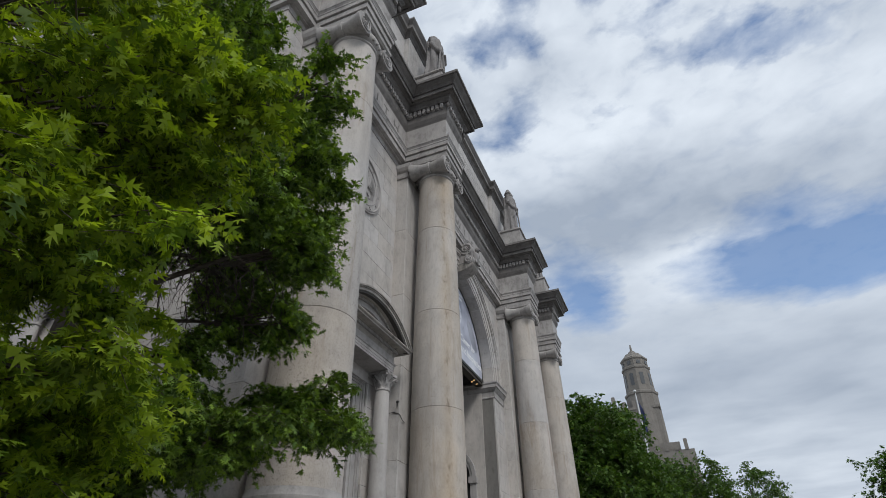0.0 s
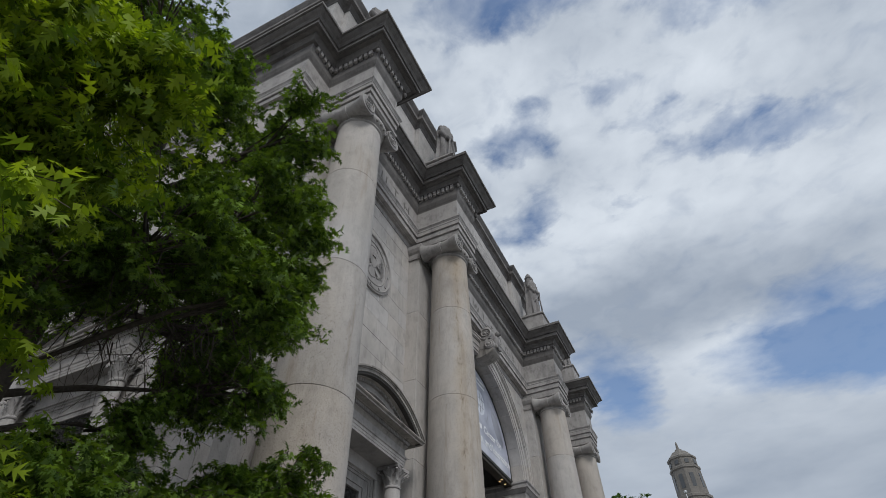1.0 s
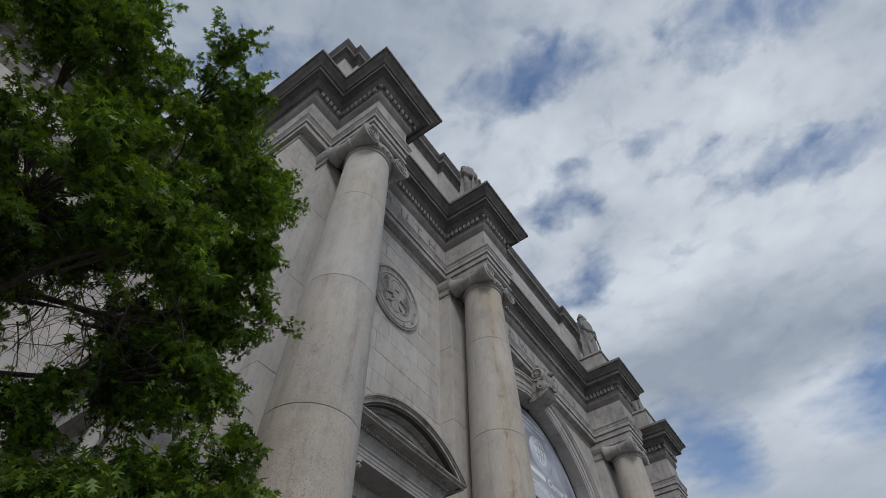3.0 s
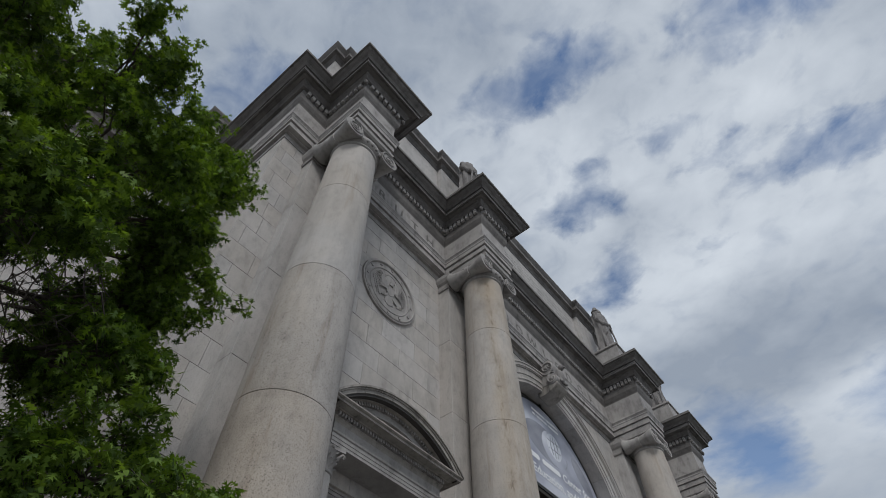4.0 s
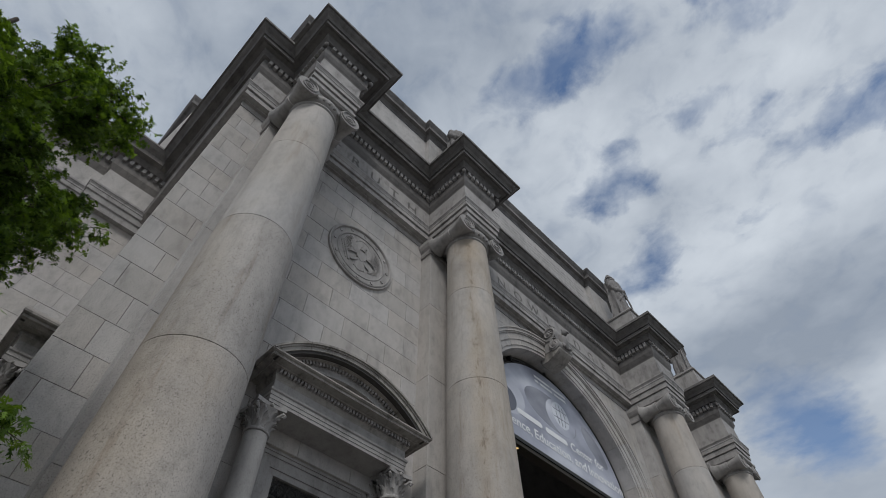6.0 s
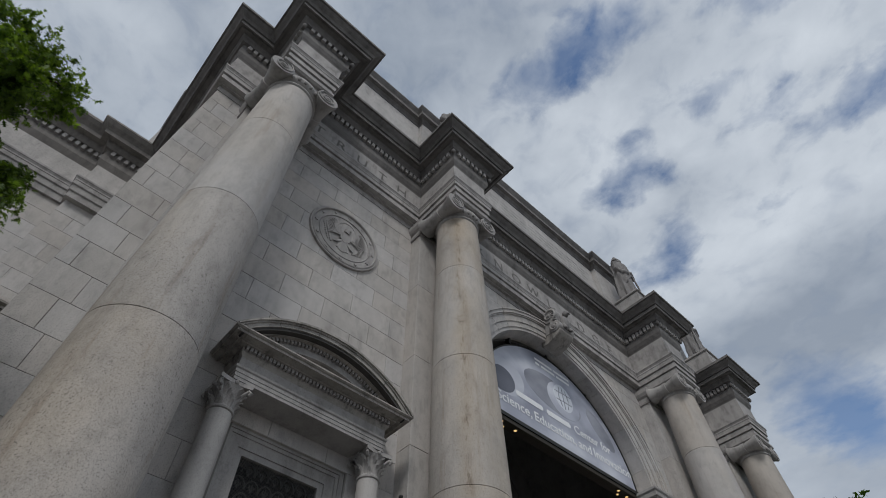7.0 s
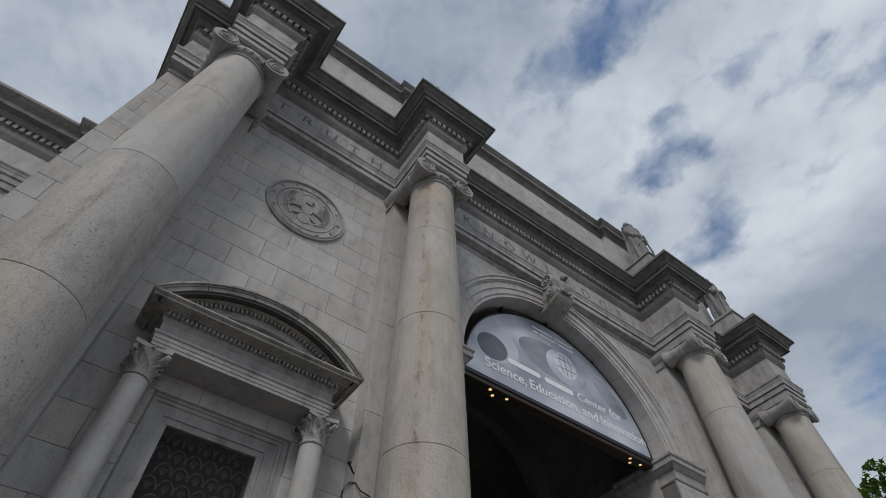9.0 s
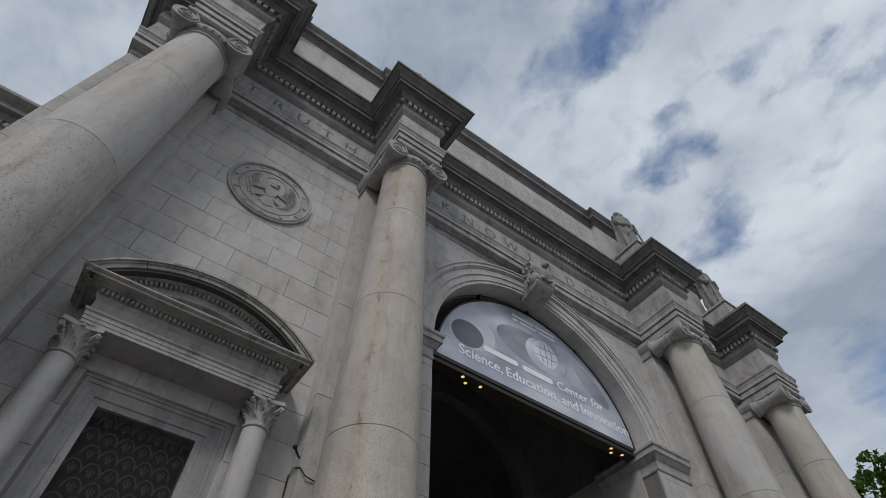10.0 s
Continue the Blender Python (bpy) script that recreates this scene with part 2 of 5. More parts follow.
# ---- mesh helpers ----
def finish(name, bm, mat, smooth=False):
    me = bpy.data.meshes.new(name)
    bmesh.ops.recalc_face_normals(bm, faces=bm.faces)
    bm.to_mesh(me)
    bm.free()
    if mat:
        me.materials.append(mat)
    if smooth:
        me.shade_smooth()
        me.set_sharp_from_angle(angle=radians(38))
    return me


def part(name, bm, mat, parent=None, label="", smooth=False):
    ob = new(name, finish(name, bm, mat, smooth))
    ob.parent = parent
    if label:
        tagged(ob, label)
    return ob


def thing(name, label, category, group="", kind="", at=None):
    ob = new(name)
    ob.empty_display_size = 0.2
    if at is not None:
        ob.matrix_basis = at
    return tagged(ob, label, category, group, kind)


def box(bm, x0, x1, y0, y1, z0, z1):
    v = [bm.verts.new((x, y, z)) for x in (x0, x1) for y in (y0, y1) for z in (z0, z1)]
    for f in ((0, 1, 3, 2), (4, 6, 7, 5), (0, 4, 5, 1), (2, 3, 7, 6), (0, 2, 6, 4), (1, 5, 7, 3)):
        bm.faces.new([v[i] for i in f])
    return v


def lathe(bm, profile, seg=32, centre=(0, 0), close=True):
    rings = []
    for r, z in profile:
        rings.append([bm.verts.new((centre[0] + r * math.cos(2 * math.pi * i / seg), centre[1] + r * math.sin(2 * math.pi * i / seg), z)) for i in range(seg)])
    for a, b in zip(rings, rings[1:]):
        for i in range(seg):
            bm.faces.new((a[i], a[(i + 1) % seg], b[(i + 1) % seg], b[i]))
    if close:
        bm.faces.new(rings[0][::-1])
        bm.faces.new(rings[-1])


def prism(bm, poly, axis, a, b):
    """A polygon of (u, v) pairs pushed along an axis from a to b."""
    def at(u, v, w):
        return {"x": (w, u, v), "y": (u, w, v), "z": (u, v, w)}[axis]
    lo = [bm.verts.new(at(u, v, a)) for u, v in poly]
    hi = [bm.verts.new(at(u, v, b)) for u, v in poly]
    n = len(poly)
    bm.faces.new(lo)
    bm.faces.new(hi[::-1])
    for i in range(n):
        bm.faces.new((lo[i], hi[i], hi[(i + 1) % n], lo[(i + 1) % n]))


def sweep(bm, path, profile):
    """A closed profile of (outward, z) pairs drawn along an axis-parallel plan path, mitred; outward is to the right of the way."""
    rows = []
    for i, p in enumerate(path):
        n = Vector((0, 0))
        dirs = []
        if i > 0:
            dirs.append((Vector(p) - Vector(path[i - 1])).normalized())
        if i < len(path) - 1:
            dirs.append((Vector(path[i + 1]) - Vector(p)).normalized())
        for d in dirs:
            n += Vector((d.y, -d.x))
        if len(dirs) == 2 and (dirs[0] - dirs[1]).length < 1e-4:
            n /= 2
        rows.append([bm.verts.new((p[0] + n.x * o, p[1] + n.y * o, z)) for o, z in profile])
    m = len(profile)
    for a, b in zip(rows, rows[1:]):
        for i in range(m):
            bm.faces.new((a[i], a[(i + 1) % m], b[(i + 1) % m], b[i]))
    bm.faces.new(rows[0])
    bm.faces.new(rows[-1][::-1])


def tube(bm, points, radii, seg=6):
    rings = []
    for i, p in enumerate(points):
        p = Vector(p)
        d = (Vector(points[min(i + 1, len(points) - 1)]) - Vector(points[max(i - 1, 0)])).normalized()
        a = d.orthogonal().normalized()
        b = d.cross(a)
        rings.append([bm.verts.new(p + (a * math.cos(2 * math.pi * k / seg) + b * math.sin(2 * math.pi * k / seg)) * radii[i]) for k in range(seg)])
    for r0, r1 in zip(rings, rings[1:]):
        # match the nearest start vertex so that the tube does not twist
        off = min(range(seg), key=lambda k: (r1[k].co - r0[0].co).length)
        for k in range(seg):
            bm.faces.new((r0[k], r0[(k + 1) % seg], r1[(k + 1 + off) % seg], r1[(k + off) % seg]))
    bm.faces.new(rings[0][::-1])
    bm.faces.new(rings[-1])


def ball(bm, centre, r, scale=(1, 1, 1), seg=10, rings=6):
    bmesh.ops.create_uvsphere(bm, u_segments=seg, v_segments=rings, radius=r, matrix=Matrix.Translation(centre) @ Matrix.Diagonal((*scale, 1)))


def words(name, text, size, mat, parent, m, spacing=1.0, depth=0.006, bold=0.0):
    cu = bpy.data.curves.new(name, "FONT")
    cu.body, cu.size, cu.extrude, cu.space_character = text, size, depth, spacing
    cu.align_x, cu.offset = "CENTER", bold
    tmp = new(name, cu)
    bpy.context.view_layer.update()
    me = bpy.data.meshes.new_from_object(tmp.evaluated_get(bpy.context.evaluated_depsgraph_get()))
    bpy.data.objects.remove(tmp)
    bpy.data.curves.remove(cu)
    me.materials.clear()
    me.materials.append(mat)
    ob = new(name, me)
    ob.parent, ob.matrix_basis = parent, m
    return ob


# ---- plan of the front ----
YC = 22.52                       # centre line of the columns
YA = 22.34                       # centre line of the arch
COLUMN_Y = [YC - 13.7, YC - 6.84, YC + 6.84, YC + 13.7]
AXIS_X = -6.60                   # line of the columns
WALL_X = -8.0                    # face of the front wall
FRIEZE_X = -7.75                 # face of the frieze between the columns
BLOCK_X, BLOCK_H = -5.80, 0.80   # face and half-width of the blocks over the columns
SIDE_Y, FAR_Y = 6.95, YC * 2 - 6.95
WING_X = -15.4
Z_ARCH, Z_FRIEZE, Z_BED, Z_TOP = 17.62, 18.65, 19.82, 21.65
SPRING, ARCH_R = 12.3, 4.5

# ---- ground ----
bm = bmesh.new()
box(bm, -2500, 2500, -2500, 2500, -0.5, 0)
ground = tagged(part("ground", bm, PAVING), "grey stone pavement round the museum steps", "ground", kind="structure")


# ---- walls ----
def arch_z(y, r=ARCH_R):
    return SPRING + math.sqrt(max(0.0, r * r - (y - YA) ** 2))


wall_front = thing("wall_front", "pale granite museum front wall with a tall arch", "wall", kind="structure")
bm = bmesh.new()
core = WALL_X - 0.05
WIN_Y0, WIN_Y1, WIN_Z1 = 11.45, 13.1, 7.17
AED_Y = (WIN_Y0 + WIN_Y1) / 2 - 0.05
box(bm, core - 1.2, core, SIDE_Y + 0.05, WIN_Y0 - 0.45, 0, Z_TOP)
box(bm, core - 1.2, core, WIN_Y0 - 0.45, WIN_Y1 + 0.45, WIN_Z1 + 0.5, Z_TOP)
box(bm, core - 1.2, core, WIN_Y0 - 0.45, WIN_Y1 + 0.45, 0, 2.4)
box(bm, core - 1.2, core, WIN_Y1 + 0.45, YA - ARCH_R, 0, Z_TOP)
box(bm, core - 1.2, core, YA + ARCH_R, FAR_Y - 0.05, 0, Z_TOP)
n = 32
low = [(YA - ARCH_R * math.cos(math.pi * i / n), SPRING + ARCH_R * math.sin(math.pi * i / n)) for i in range(n + 1)]
prism(bm, low + [(YA + ARCH_R, Z_TOP), (YA - ARCH_R, Z_TOP)], "x", core - 1.2, core)
part("wall_core", bm, MORTAR, wall_front)

# pilasters behind the columns
for y in COLUMN_Y:
    pil = thing("pilaster", "flat granite pilaster of large blocks behind a column", "pilaster", "pilasters of the front")
    for z0, z1 in zip((0.6, 3.3, 5.6, 8.6, 11.3, 14.2), (3.3, 5.6, 8.6, 11.3, 14.2, 16.9)):
        bm = bmesh.new()
        box(bm, WALL_X - 0.03, -7.52, y - 0.90, y + 0.90, z0 + 0.003, z1 - 0.003)
        bmesh.ops.bevel(bm, geom=bm.edges[:], offset=0.008, segments=1, affect="EDGES")
        part("block", bm, ASHLAR, pil)
    bm = bmesh.new()
    cap = [(0, 16.9), (0.05, 16.9), (0.07, 16.98), (0.03, 17.02), (0.03, 17.2), (0.10, 17.28), (0.16, 17.42), (0.16, 17.60), (0, 17.60)]
    sweep(bm, [(WALL_X - 0.03, y - 0.90), (-7.52, y - 0.90), (-7.52, y + 0.90), (WALL_X - 0.03, y + 0.90)], cap)
    part("pilaster_capital", bm, TRIM, pil)


# ---- columns ----
def make_column():
    col = thing("column", "pale granite Ionic column on a tall pedestal", "column", "columns of the front")
    bm = bmesh.new()
    box(bm, -1.35, 1.35, -1.35, 1.35, 0, 0.5)
    box(bm, -1.2, 1.2, -1.2, 1.2, 0.5, 2.2)
    box(bm, -1.32, 1.32, -1.32, 1.32, 2.2, 2.48)
    bmesh.ops.bevel(bm, geom=bm.edges[:], offset=0.02, segments=1, affect="EDGES")
    part("pedestal", bm, TRIM, col)
    bm = bmesh.new()
    box(bm, -1.18, 1.18, -1.18, 1.18, 2.48, 2.72)
    prof = [(1.05, 2.72)]
    prof += [(1.06 + 0.12 * math.sin(math.pi * i / 8), 2.72 + 0.26 * i / 8) for i in range(9)]
    prof += [(1.0, 3.01), (0.95, 3.07), (0.95, 3.15), (1.0, 3.17)]
    prof += [(0.99 + 0.09 * math.sin(math.pi * i / 8), 3.17 + 0.18 * i / 8) for i in range(9)]
    prof += [(0.94, 3.37), (0.94, 3.43), (0.90, 3.48), (0.88, 3.58)]
    lathe(bm, prof, 48)
    part("base", bm, TRIM, col, smooth=True)

    def rad(z):
        k = (z - 3.6) / 13.4
        return 0.875 - 0.175 * max(0, k) ** 1.55
    cuts = [3.56, 7.1, 10.5, 14.1, 16.78]
    for z0, z1 in zip(cuts, cuts[1:]):
        bm = bmesh.new()
        zs = [z0 + 0.005, z0 + 0.011] + [z0 + (z1 - z0) * k / 6 for k in range(1, 6)] + [z1 - 0.011, z1 - 0.005]
        prof = [(rad(z) - (0.006 if i in (0, len(zs) - 1) else 0), z) for i, z in enumerate(zs)]
        prof = [(rad(z0) - 0.02, z0 - 0.003)] + prof + [(rad(z1) - 0.02, z1 + 0.003)]
        lathe(bm, prof, 56)
        part("drum", bm, SHAFT if z0 < 10 else SHAFT_TOP, col, smooth=True)
    # capital
    bm = bmesh.new()
    r = rad(16.8)
    prof = [(r - 0.02, 16.75), (r + 0.02, 16.78), (r + 0.05, 16.81), (r + 0.05, 16.85), (r, 16.88), (r, 16.93), (r + 0.05, 16.96), (r + 0.13, 17.05), (r + 0.15, 17.16), (r + 0.1, 17.3)]
    lathe(bm, prof, 40)
    for i in range(26):
        a = 2 * math.pi * i / 26
        ball(bm, ((r + 0.12) * math.cos(a), (r + 0.12) * math.sin(a), 17.07), 0.06, (1, 1, 1.5), 6, 5)
    part("echinus", bm, TRIM, col, "carved egg moulding", True)
    bm = bmesh.new()
    sweep(bm, [(-0.82, -0.82), (0.82, -0.82), (0.82, 0.82), (-0.82, 0.82), (-0.82, -0.81)], [(-0.8, 17.44), (-0.02, 17.44), (0.05, 17.50), (0.05, 17.62), (-0.8, 17.62)])
    box(bm, -0.72, 0.72, -0.72, 0.72, 17.25, 17.45)
    part("abacus", bm, TRIM, col)
    for s in (-1, 1):
        bm = bmesh.new()
        cy, cz = s * 0.77, 17.19
        # the bolster: a waisted roll from front to back
        rings = []
        seg = 28
        for u, rr in ((-0.80, 0.02), (-0.80, 0.36), (-0.72, 0.37), (-0.6, 0.31), (-0.3, 0.25), (-0.07, 0.225), (-0.06, 0.26), (0.06, 0.26), (0.07, 0.225), (0.3, 0.25), (0.6, 0.31), (0.72, 0.37), (0.80, 0.36), (0.80, 0.02)):
            rings.append([bm.verts.new((u, cy + rr * math.cos(2 * math.pi * i / seg), cz + rr * math.sin(2 * math.pi * i / seg))) for i in range(seg)])
        for a, b in zip(rings, rings[1:]):
            for i in range(seg):
                bm.faces.new((a[i], a[(i + 1) % seg], b[(i + 1) % seg], b[i]))
        for u in (-0.815, 0.815):
            pts, rad_ = [], []
            for i in range(72):
                a = i / 71 * 2.6 * 2 * math.pi
                q = 0.345 * math.exp(-0.115 * a)
                ang = math.pi / 2 - s * a * (-1)
                pts.append((u, cy + q * math.cos(ang), cz + q * math.sin(ang)))
                rad_.append(0.035 * (0.35 + 0.65 * q / 0.345))
            tube(bm, pts, rad_, 5)
            ball(bm, (u, cy, cz), 0.06, (0.7, 1, 1), 8, 6)
        part("volute", bm, TRIM, col, smooth=True)
    return col


first = make_column()
first.matrix_basis = pose(AXIS_X, COLUMN_Y[0], 0)
for i, y in enumerate(COLUMN_Y[1:]):
    col = copy_thing(first, pose(AXIS_X, y, 0))
    if i == 0:
        tagged(col, "pale granite Ionic column with brown flaked stains down the shaft", "column", "columns of the front")
        for ch in [o for o in bpy.data.objects if o.parent == col and o.name.startswith("drum")]:
            ch.data = ch.data.copy()
            ch.data.materials.clear()
            ch.data.materials.append(SEAMED)


# ---- entablature ----
def front_path(face, block_face, half, side, far, back):
    path = [(back, side), (face, side)]
    for y in COLUMN_Y:
        path += [(face, y - half), (block_face, y - half), (block_face, y + half), (face, y + half)]
    return path + [(face, far), (back, far)]


PATH = front_path(FRIEZE_X, BLOCK_X, BLOCK_H, SIDE_Y - 0.2, FAR_Y + 0.2, -14.6)
entablature = tagged(thing("entablature", "weathered granite entablature with dentils and deep cornice", "entablature"), kind="structure")


def run(name, profile, mat, label="", path=PATH):
    bm = bmesh.new()
    sweep(bm, path, profile)
    return part(name, bm, mat, entablature, label)


LOW_PATH = front_path(WALL_X + 0.025, BLOCK_X, BLOCK_H, SIDE_Y - 0.025, FAR_Y + 0.025, -14.6)
BAND_PATH = front_path(FRIEZE_X, BLOCK_X, BLOCK_H, SIDE_Y - 0.09, FAR_Y + 0.09, -14.6)
bm = bmesh.new()
sweep(bm, LOW_PATH, [(-0.4, Z_ARCH), (0, Z_ARCH), (0, 17.89), (-0.4, 17.89)])
part("lower_band", bm, ENTAB, entablature, "plain lowest band of the architrave")
run("architrave", [(-0.5, 17.87), (-0.12, 17.87), (-0.12, 17.92), (0.055, 17.925), (0.055, 18.165), (0.02, 18.17), (0.02, 18.205), (0.11, 18.21), (0.11, 18.40), (0.13, 18.42), (0.13, 18.48), (0.17, 18.56), (0.185, 18.575), (0.185, 18.65), (-0.5, 18.65)], ENTAB, "banded granite architrave", BAND_PATH)
run("frieze", [(-0.5, 18.66), (0, 18.66), (0, Z_BED + 0.02), (-0.5, Z_BED + 0.02)], ENTAB, "smooth granite frieze")
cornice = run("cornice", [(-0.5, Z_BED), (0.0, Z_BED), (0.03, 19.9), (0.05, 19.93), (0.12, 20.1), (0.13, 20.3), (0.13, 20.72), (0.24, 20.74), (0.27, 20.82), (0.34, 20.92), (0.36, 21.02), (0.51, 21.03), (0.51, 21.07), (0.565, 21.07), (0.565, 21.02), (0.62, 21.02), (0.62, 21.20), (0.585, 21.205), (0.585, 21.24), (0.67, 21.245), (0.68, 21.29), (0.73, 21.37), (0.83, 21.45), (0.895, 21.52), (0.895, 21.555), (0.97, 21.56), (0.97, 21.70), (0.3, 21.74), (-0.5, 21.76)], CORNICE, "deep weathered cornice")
dm = bmesh.new()
box(dm, -0.068, 0.068, 0, 0.12, 0.04, 0.30)
bmesh.ops.bevel(dm, geom=dm.edges[:], offset=0.008, segments=1, affect="EDGES")
dentil_mesh = finish("dentil", dm, ENTAB)
for p, q in zip(PATH[1:], PATH[2:-1]):
    a, b = Vector(p), Vector(q)
    d = (b - a).normalized()
    nrm = Vector((d.y, -d.x))
    length = (b - a).length
    count = int(length / 0.205)
    for k in range(count):
        pos = a + d * (length * (k + 0.5) / count) + nrm * 0.13
        ob = new("dentil", dentil_mesh)
        ob.parent = cornice
        ob.matrix_basis = Matrix.Translation((pos.x, pos.y, 20.40)) @ Matrix(((d.x, nrm.x, 0, 0), (d.y, nrm.y, 0, 0), (0, 0, 1, 0), (0, 0, 0, 1)))
for y in COLUMN_Y:
    for s in (-1, 1):
        bm = bmesh.new()
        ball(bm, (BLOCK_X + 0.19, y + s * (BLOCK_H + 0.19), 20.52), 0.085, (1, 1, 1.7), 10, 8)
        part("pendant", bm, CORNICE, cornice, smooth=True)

# ---- attic ----
attic = thing("attic", "granite attic storey with crown moulding above the cornice", "attic", kind="structure")
bm = bmesh.new()
AX = -7.95
apath = [(-14.4, 7.25), (AX, 7.25)]
for y in COLUMN_Y:
    apath += [(AX, y - 1.0), (AX + 0.28, y - 1.0), (AX + 0.28, y + 1.0), (AX, y + 1.0)]
apath += [(AX, FAR_Y - 0.3), (-14.4, FAR_Y - 0.3)]
sweep(bm, apath, [(-0.6, 21.7), (0.06, 21.7), (0.06, 22.3), (0.0, 22.36), (0.0, 26.8), (-0.6, 26.8)])
part("attic_wall", bm, ASHLAR, attic)
bm = bmesh.new()
sweep(bm, apath, [(-0.6, 26.78), (0.02, 26.78), (0.06, 26.9), (0.16, 27.05), (0.32, 27.1), (0.33, 27.32), (0.42, 27.47), (0.48, 27.58), (0.48, 27.70), (-0.6, 27.75)])
part("crown", bm, CORNICE, attic, "weathered crown moulding")


# ---- statues ----
def carve(ob, voxel):
    """Fuse the rough-cut masses of a carving into one worn surface."""
    mod = ob.modifiers.new("carving", "REMESH")
    mod.mode, mod.voxel_size, mod.use_smooth_shade = "VOXEL", voxel, True



def robe_radius(k):
    pts = [(0, 0.66), (0.08, 0.64), (0.3, 0.57), (0.5, 0.53), (0.6, 0.50), (0.72, 0.56), (0.79, 0.55), (0.835, 0.40), (0.865, 0.22), (0.88, 0.20), (0.92, 0.25), (0.96, 0.23), (1.0, 0.08)]
    for (a, ra), (b, rb) in zip(pts, pts[1:]):
        if a <= k <= b:
            return ra + (rb - ra) * (k - a) / (b - a)
    return 0.05


def make_statue(seed):
    bm = bmesh.new()
    rnd = random.Random(seed)
    seg, rows = 26, 46
    rings = []
    H = 3.25
    for j in range(rows + 1):
        k = j / rows
        ring = []
        for i in range(seg):
            a = 2 * math.pi * i / seg
            r = robe_radius(k)
            fold = (0.15 * math.sin(a * 7 + seed + 3 * k) + 0.08 * math.sin(a * 11 + 2.3 * seed)) * (1 - k) ** 0.6 if k < 0.8 else 0
            r *= 1 + fold + 0.10 * noise.noise(Vector((math.cos(a) * 2, math.sin(a) * 2, k * 7 + seed)))
            deep = 0.82 if k < 0.84 else 1.0
            ring.append(bm.verts.new((r * math.cos(a) * deep + 0.04 * math.sin(k * 3), r * math.sin(a) * (1.08 if k < .84 else .95) + 0.05 * math.sin(k * 5 + seed), k * H)))
        rings.append(ring)
    for a, b in zip(rings, rings[1:]):
        for i in range(seg):
            bm.faces.new((a[i], a[(i + 1) % seg], b[(i + 1) % seg], b[i]))
    bm.faces.new(rings[0][::-1])
    bm.faces.new(rings[-1])
    for s in (-1, 1):
        tube(bm, [(0.05, s * 0.50, 2.58), (0.12, s * 0.68, 2.0), (0.42, s * 0.50, 1.68), (0.56, s * 0.14, 1.80 + 0.12 * s)], [0.19, 0.18, 0.15, 0.11], 10)
    tube(bm, [(0.5, 0.60 * (1 if seed % 2 else -1), 0.02), (0.54, 0.5 * (1 if seed % 2 else -1), 1.0), (0.52, 0.30 * (1 if seed % 2 else -1), 1.8)], [0.07, 0.06, 0.05], 8)
    # mantle over one shoulder, hat or hair, beard
    turn = 1 if seed % 2 else -1
    for q in range(5):
        tube(bm, [(0.30 - 0.05 * q, turn * 0.40, 2.66 - 0.03 * q), (0.50, turn * (0.05 + 0.05 * q), 2.25 - 0.12 * q), (0.42, -turn * 0.42, 1.75 - 0.16 * q), (0.10, -turn * 0.60, 1.45 - 0.18 * q)], [0.06, 0.075, 0.075, 0.05], 6)
    tube(bm, [(0.22, 0, 2.98), (0.28, 0, 2.84), (0.27, 0, 2.70)], [0.12, 0.12, 0.04], 8)
    if seed in (1, 3):
        lathe(bm, [(0.27, 3.04), (0.30, 3.07), (0.26, 3.12), (0.20, 3.24), (0.12, 3.38), (0.03, 3.47)], 16, (0.01, 0.02))
    else:
        ball(bm, (-0.02, 0.01, 3.10), 0.24, (1.05, 1, 0.85), 12, 8)
    box(bm, -0.62, 0.68, -0.74, 0.74, -0.12, 0.03)
    return finish("statue", bm, STATUE, True)


for i, y in enumerate(COLUMN_Y):
    ped = thing("statue_pedestal", "stepped granite pedestal on the cornice block", "pedestal", "statue pedestals", at=pose(-6.75, y, Z_TOP))
    bm = bmesh.new()
    box(bm, -0.80, 0.80, -0.80, 0.80, 0.0, 1.72)
    bmesh.ops.bevel(bm, geom=bm.edges[:], offset=0.02, segments=1, affect="EDGES")
    part("plinth", bm, TRIM, ped)
    bm = bmesh.new()
    box(bm, -0.88, 0.88, -0.88, 0.88, 1.72, 1.87)
    bmesh.ops.bevel(bm, geom=bm.edges[:], offset=0.03, segments=2, affect="EDGES")
    part("cap", bm, TRIM, ped)
    st = new("statue", make_statue(i + 1))
    st.matrix_basis = pose(-6.7, y, Z_TOP + 1.87 + 0.13) @ Matrix.Diagonal((0.94, 0.94, 1.2, 1))
    carve(st, 0.027)
    tagged(st, "weathered stone statue of a robed figure on a pedestal", "statue", "statues on the cornice")


# ---- arch, banner and passage ----
def arc_band(bm, r0, r1, x0, x1, cy, cz, a0, a1, n):
    """A band of an upright arc in the plane of y and z, from angle a0 to a1 off the vertical, between two radii, x0 to x1 deep."""
    rows = []
    for i in range(n + 1):
        a = a0 + (a1 - a0) * i / n
        s, c = math.sin(a), math.cos(a)
        rows.append([bm.verts.new((x, cy + r * s, cz + r * c)) for x, r in ((x0, r0), (x1, r0), (x1, r1), (x0, r1))])
    for a, b in zip(rows, rows[1:]):
        for k in range(4):
            bm.faces.new((a[k], a[(k + 1) % 4], b[(k + 1) % 4], b[k]))
    bm.faces.new(rows[0])
    bm.faces.new(rows[-1][::-1])


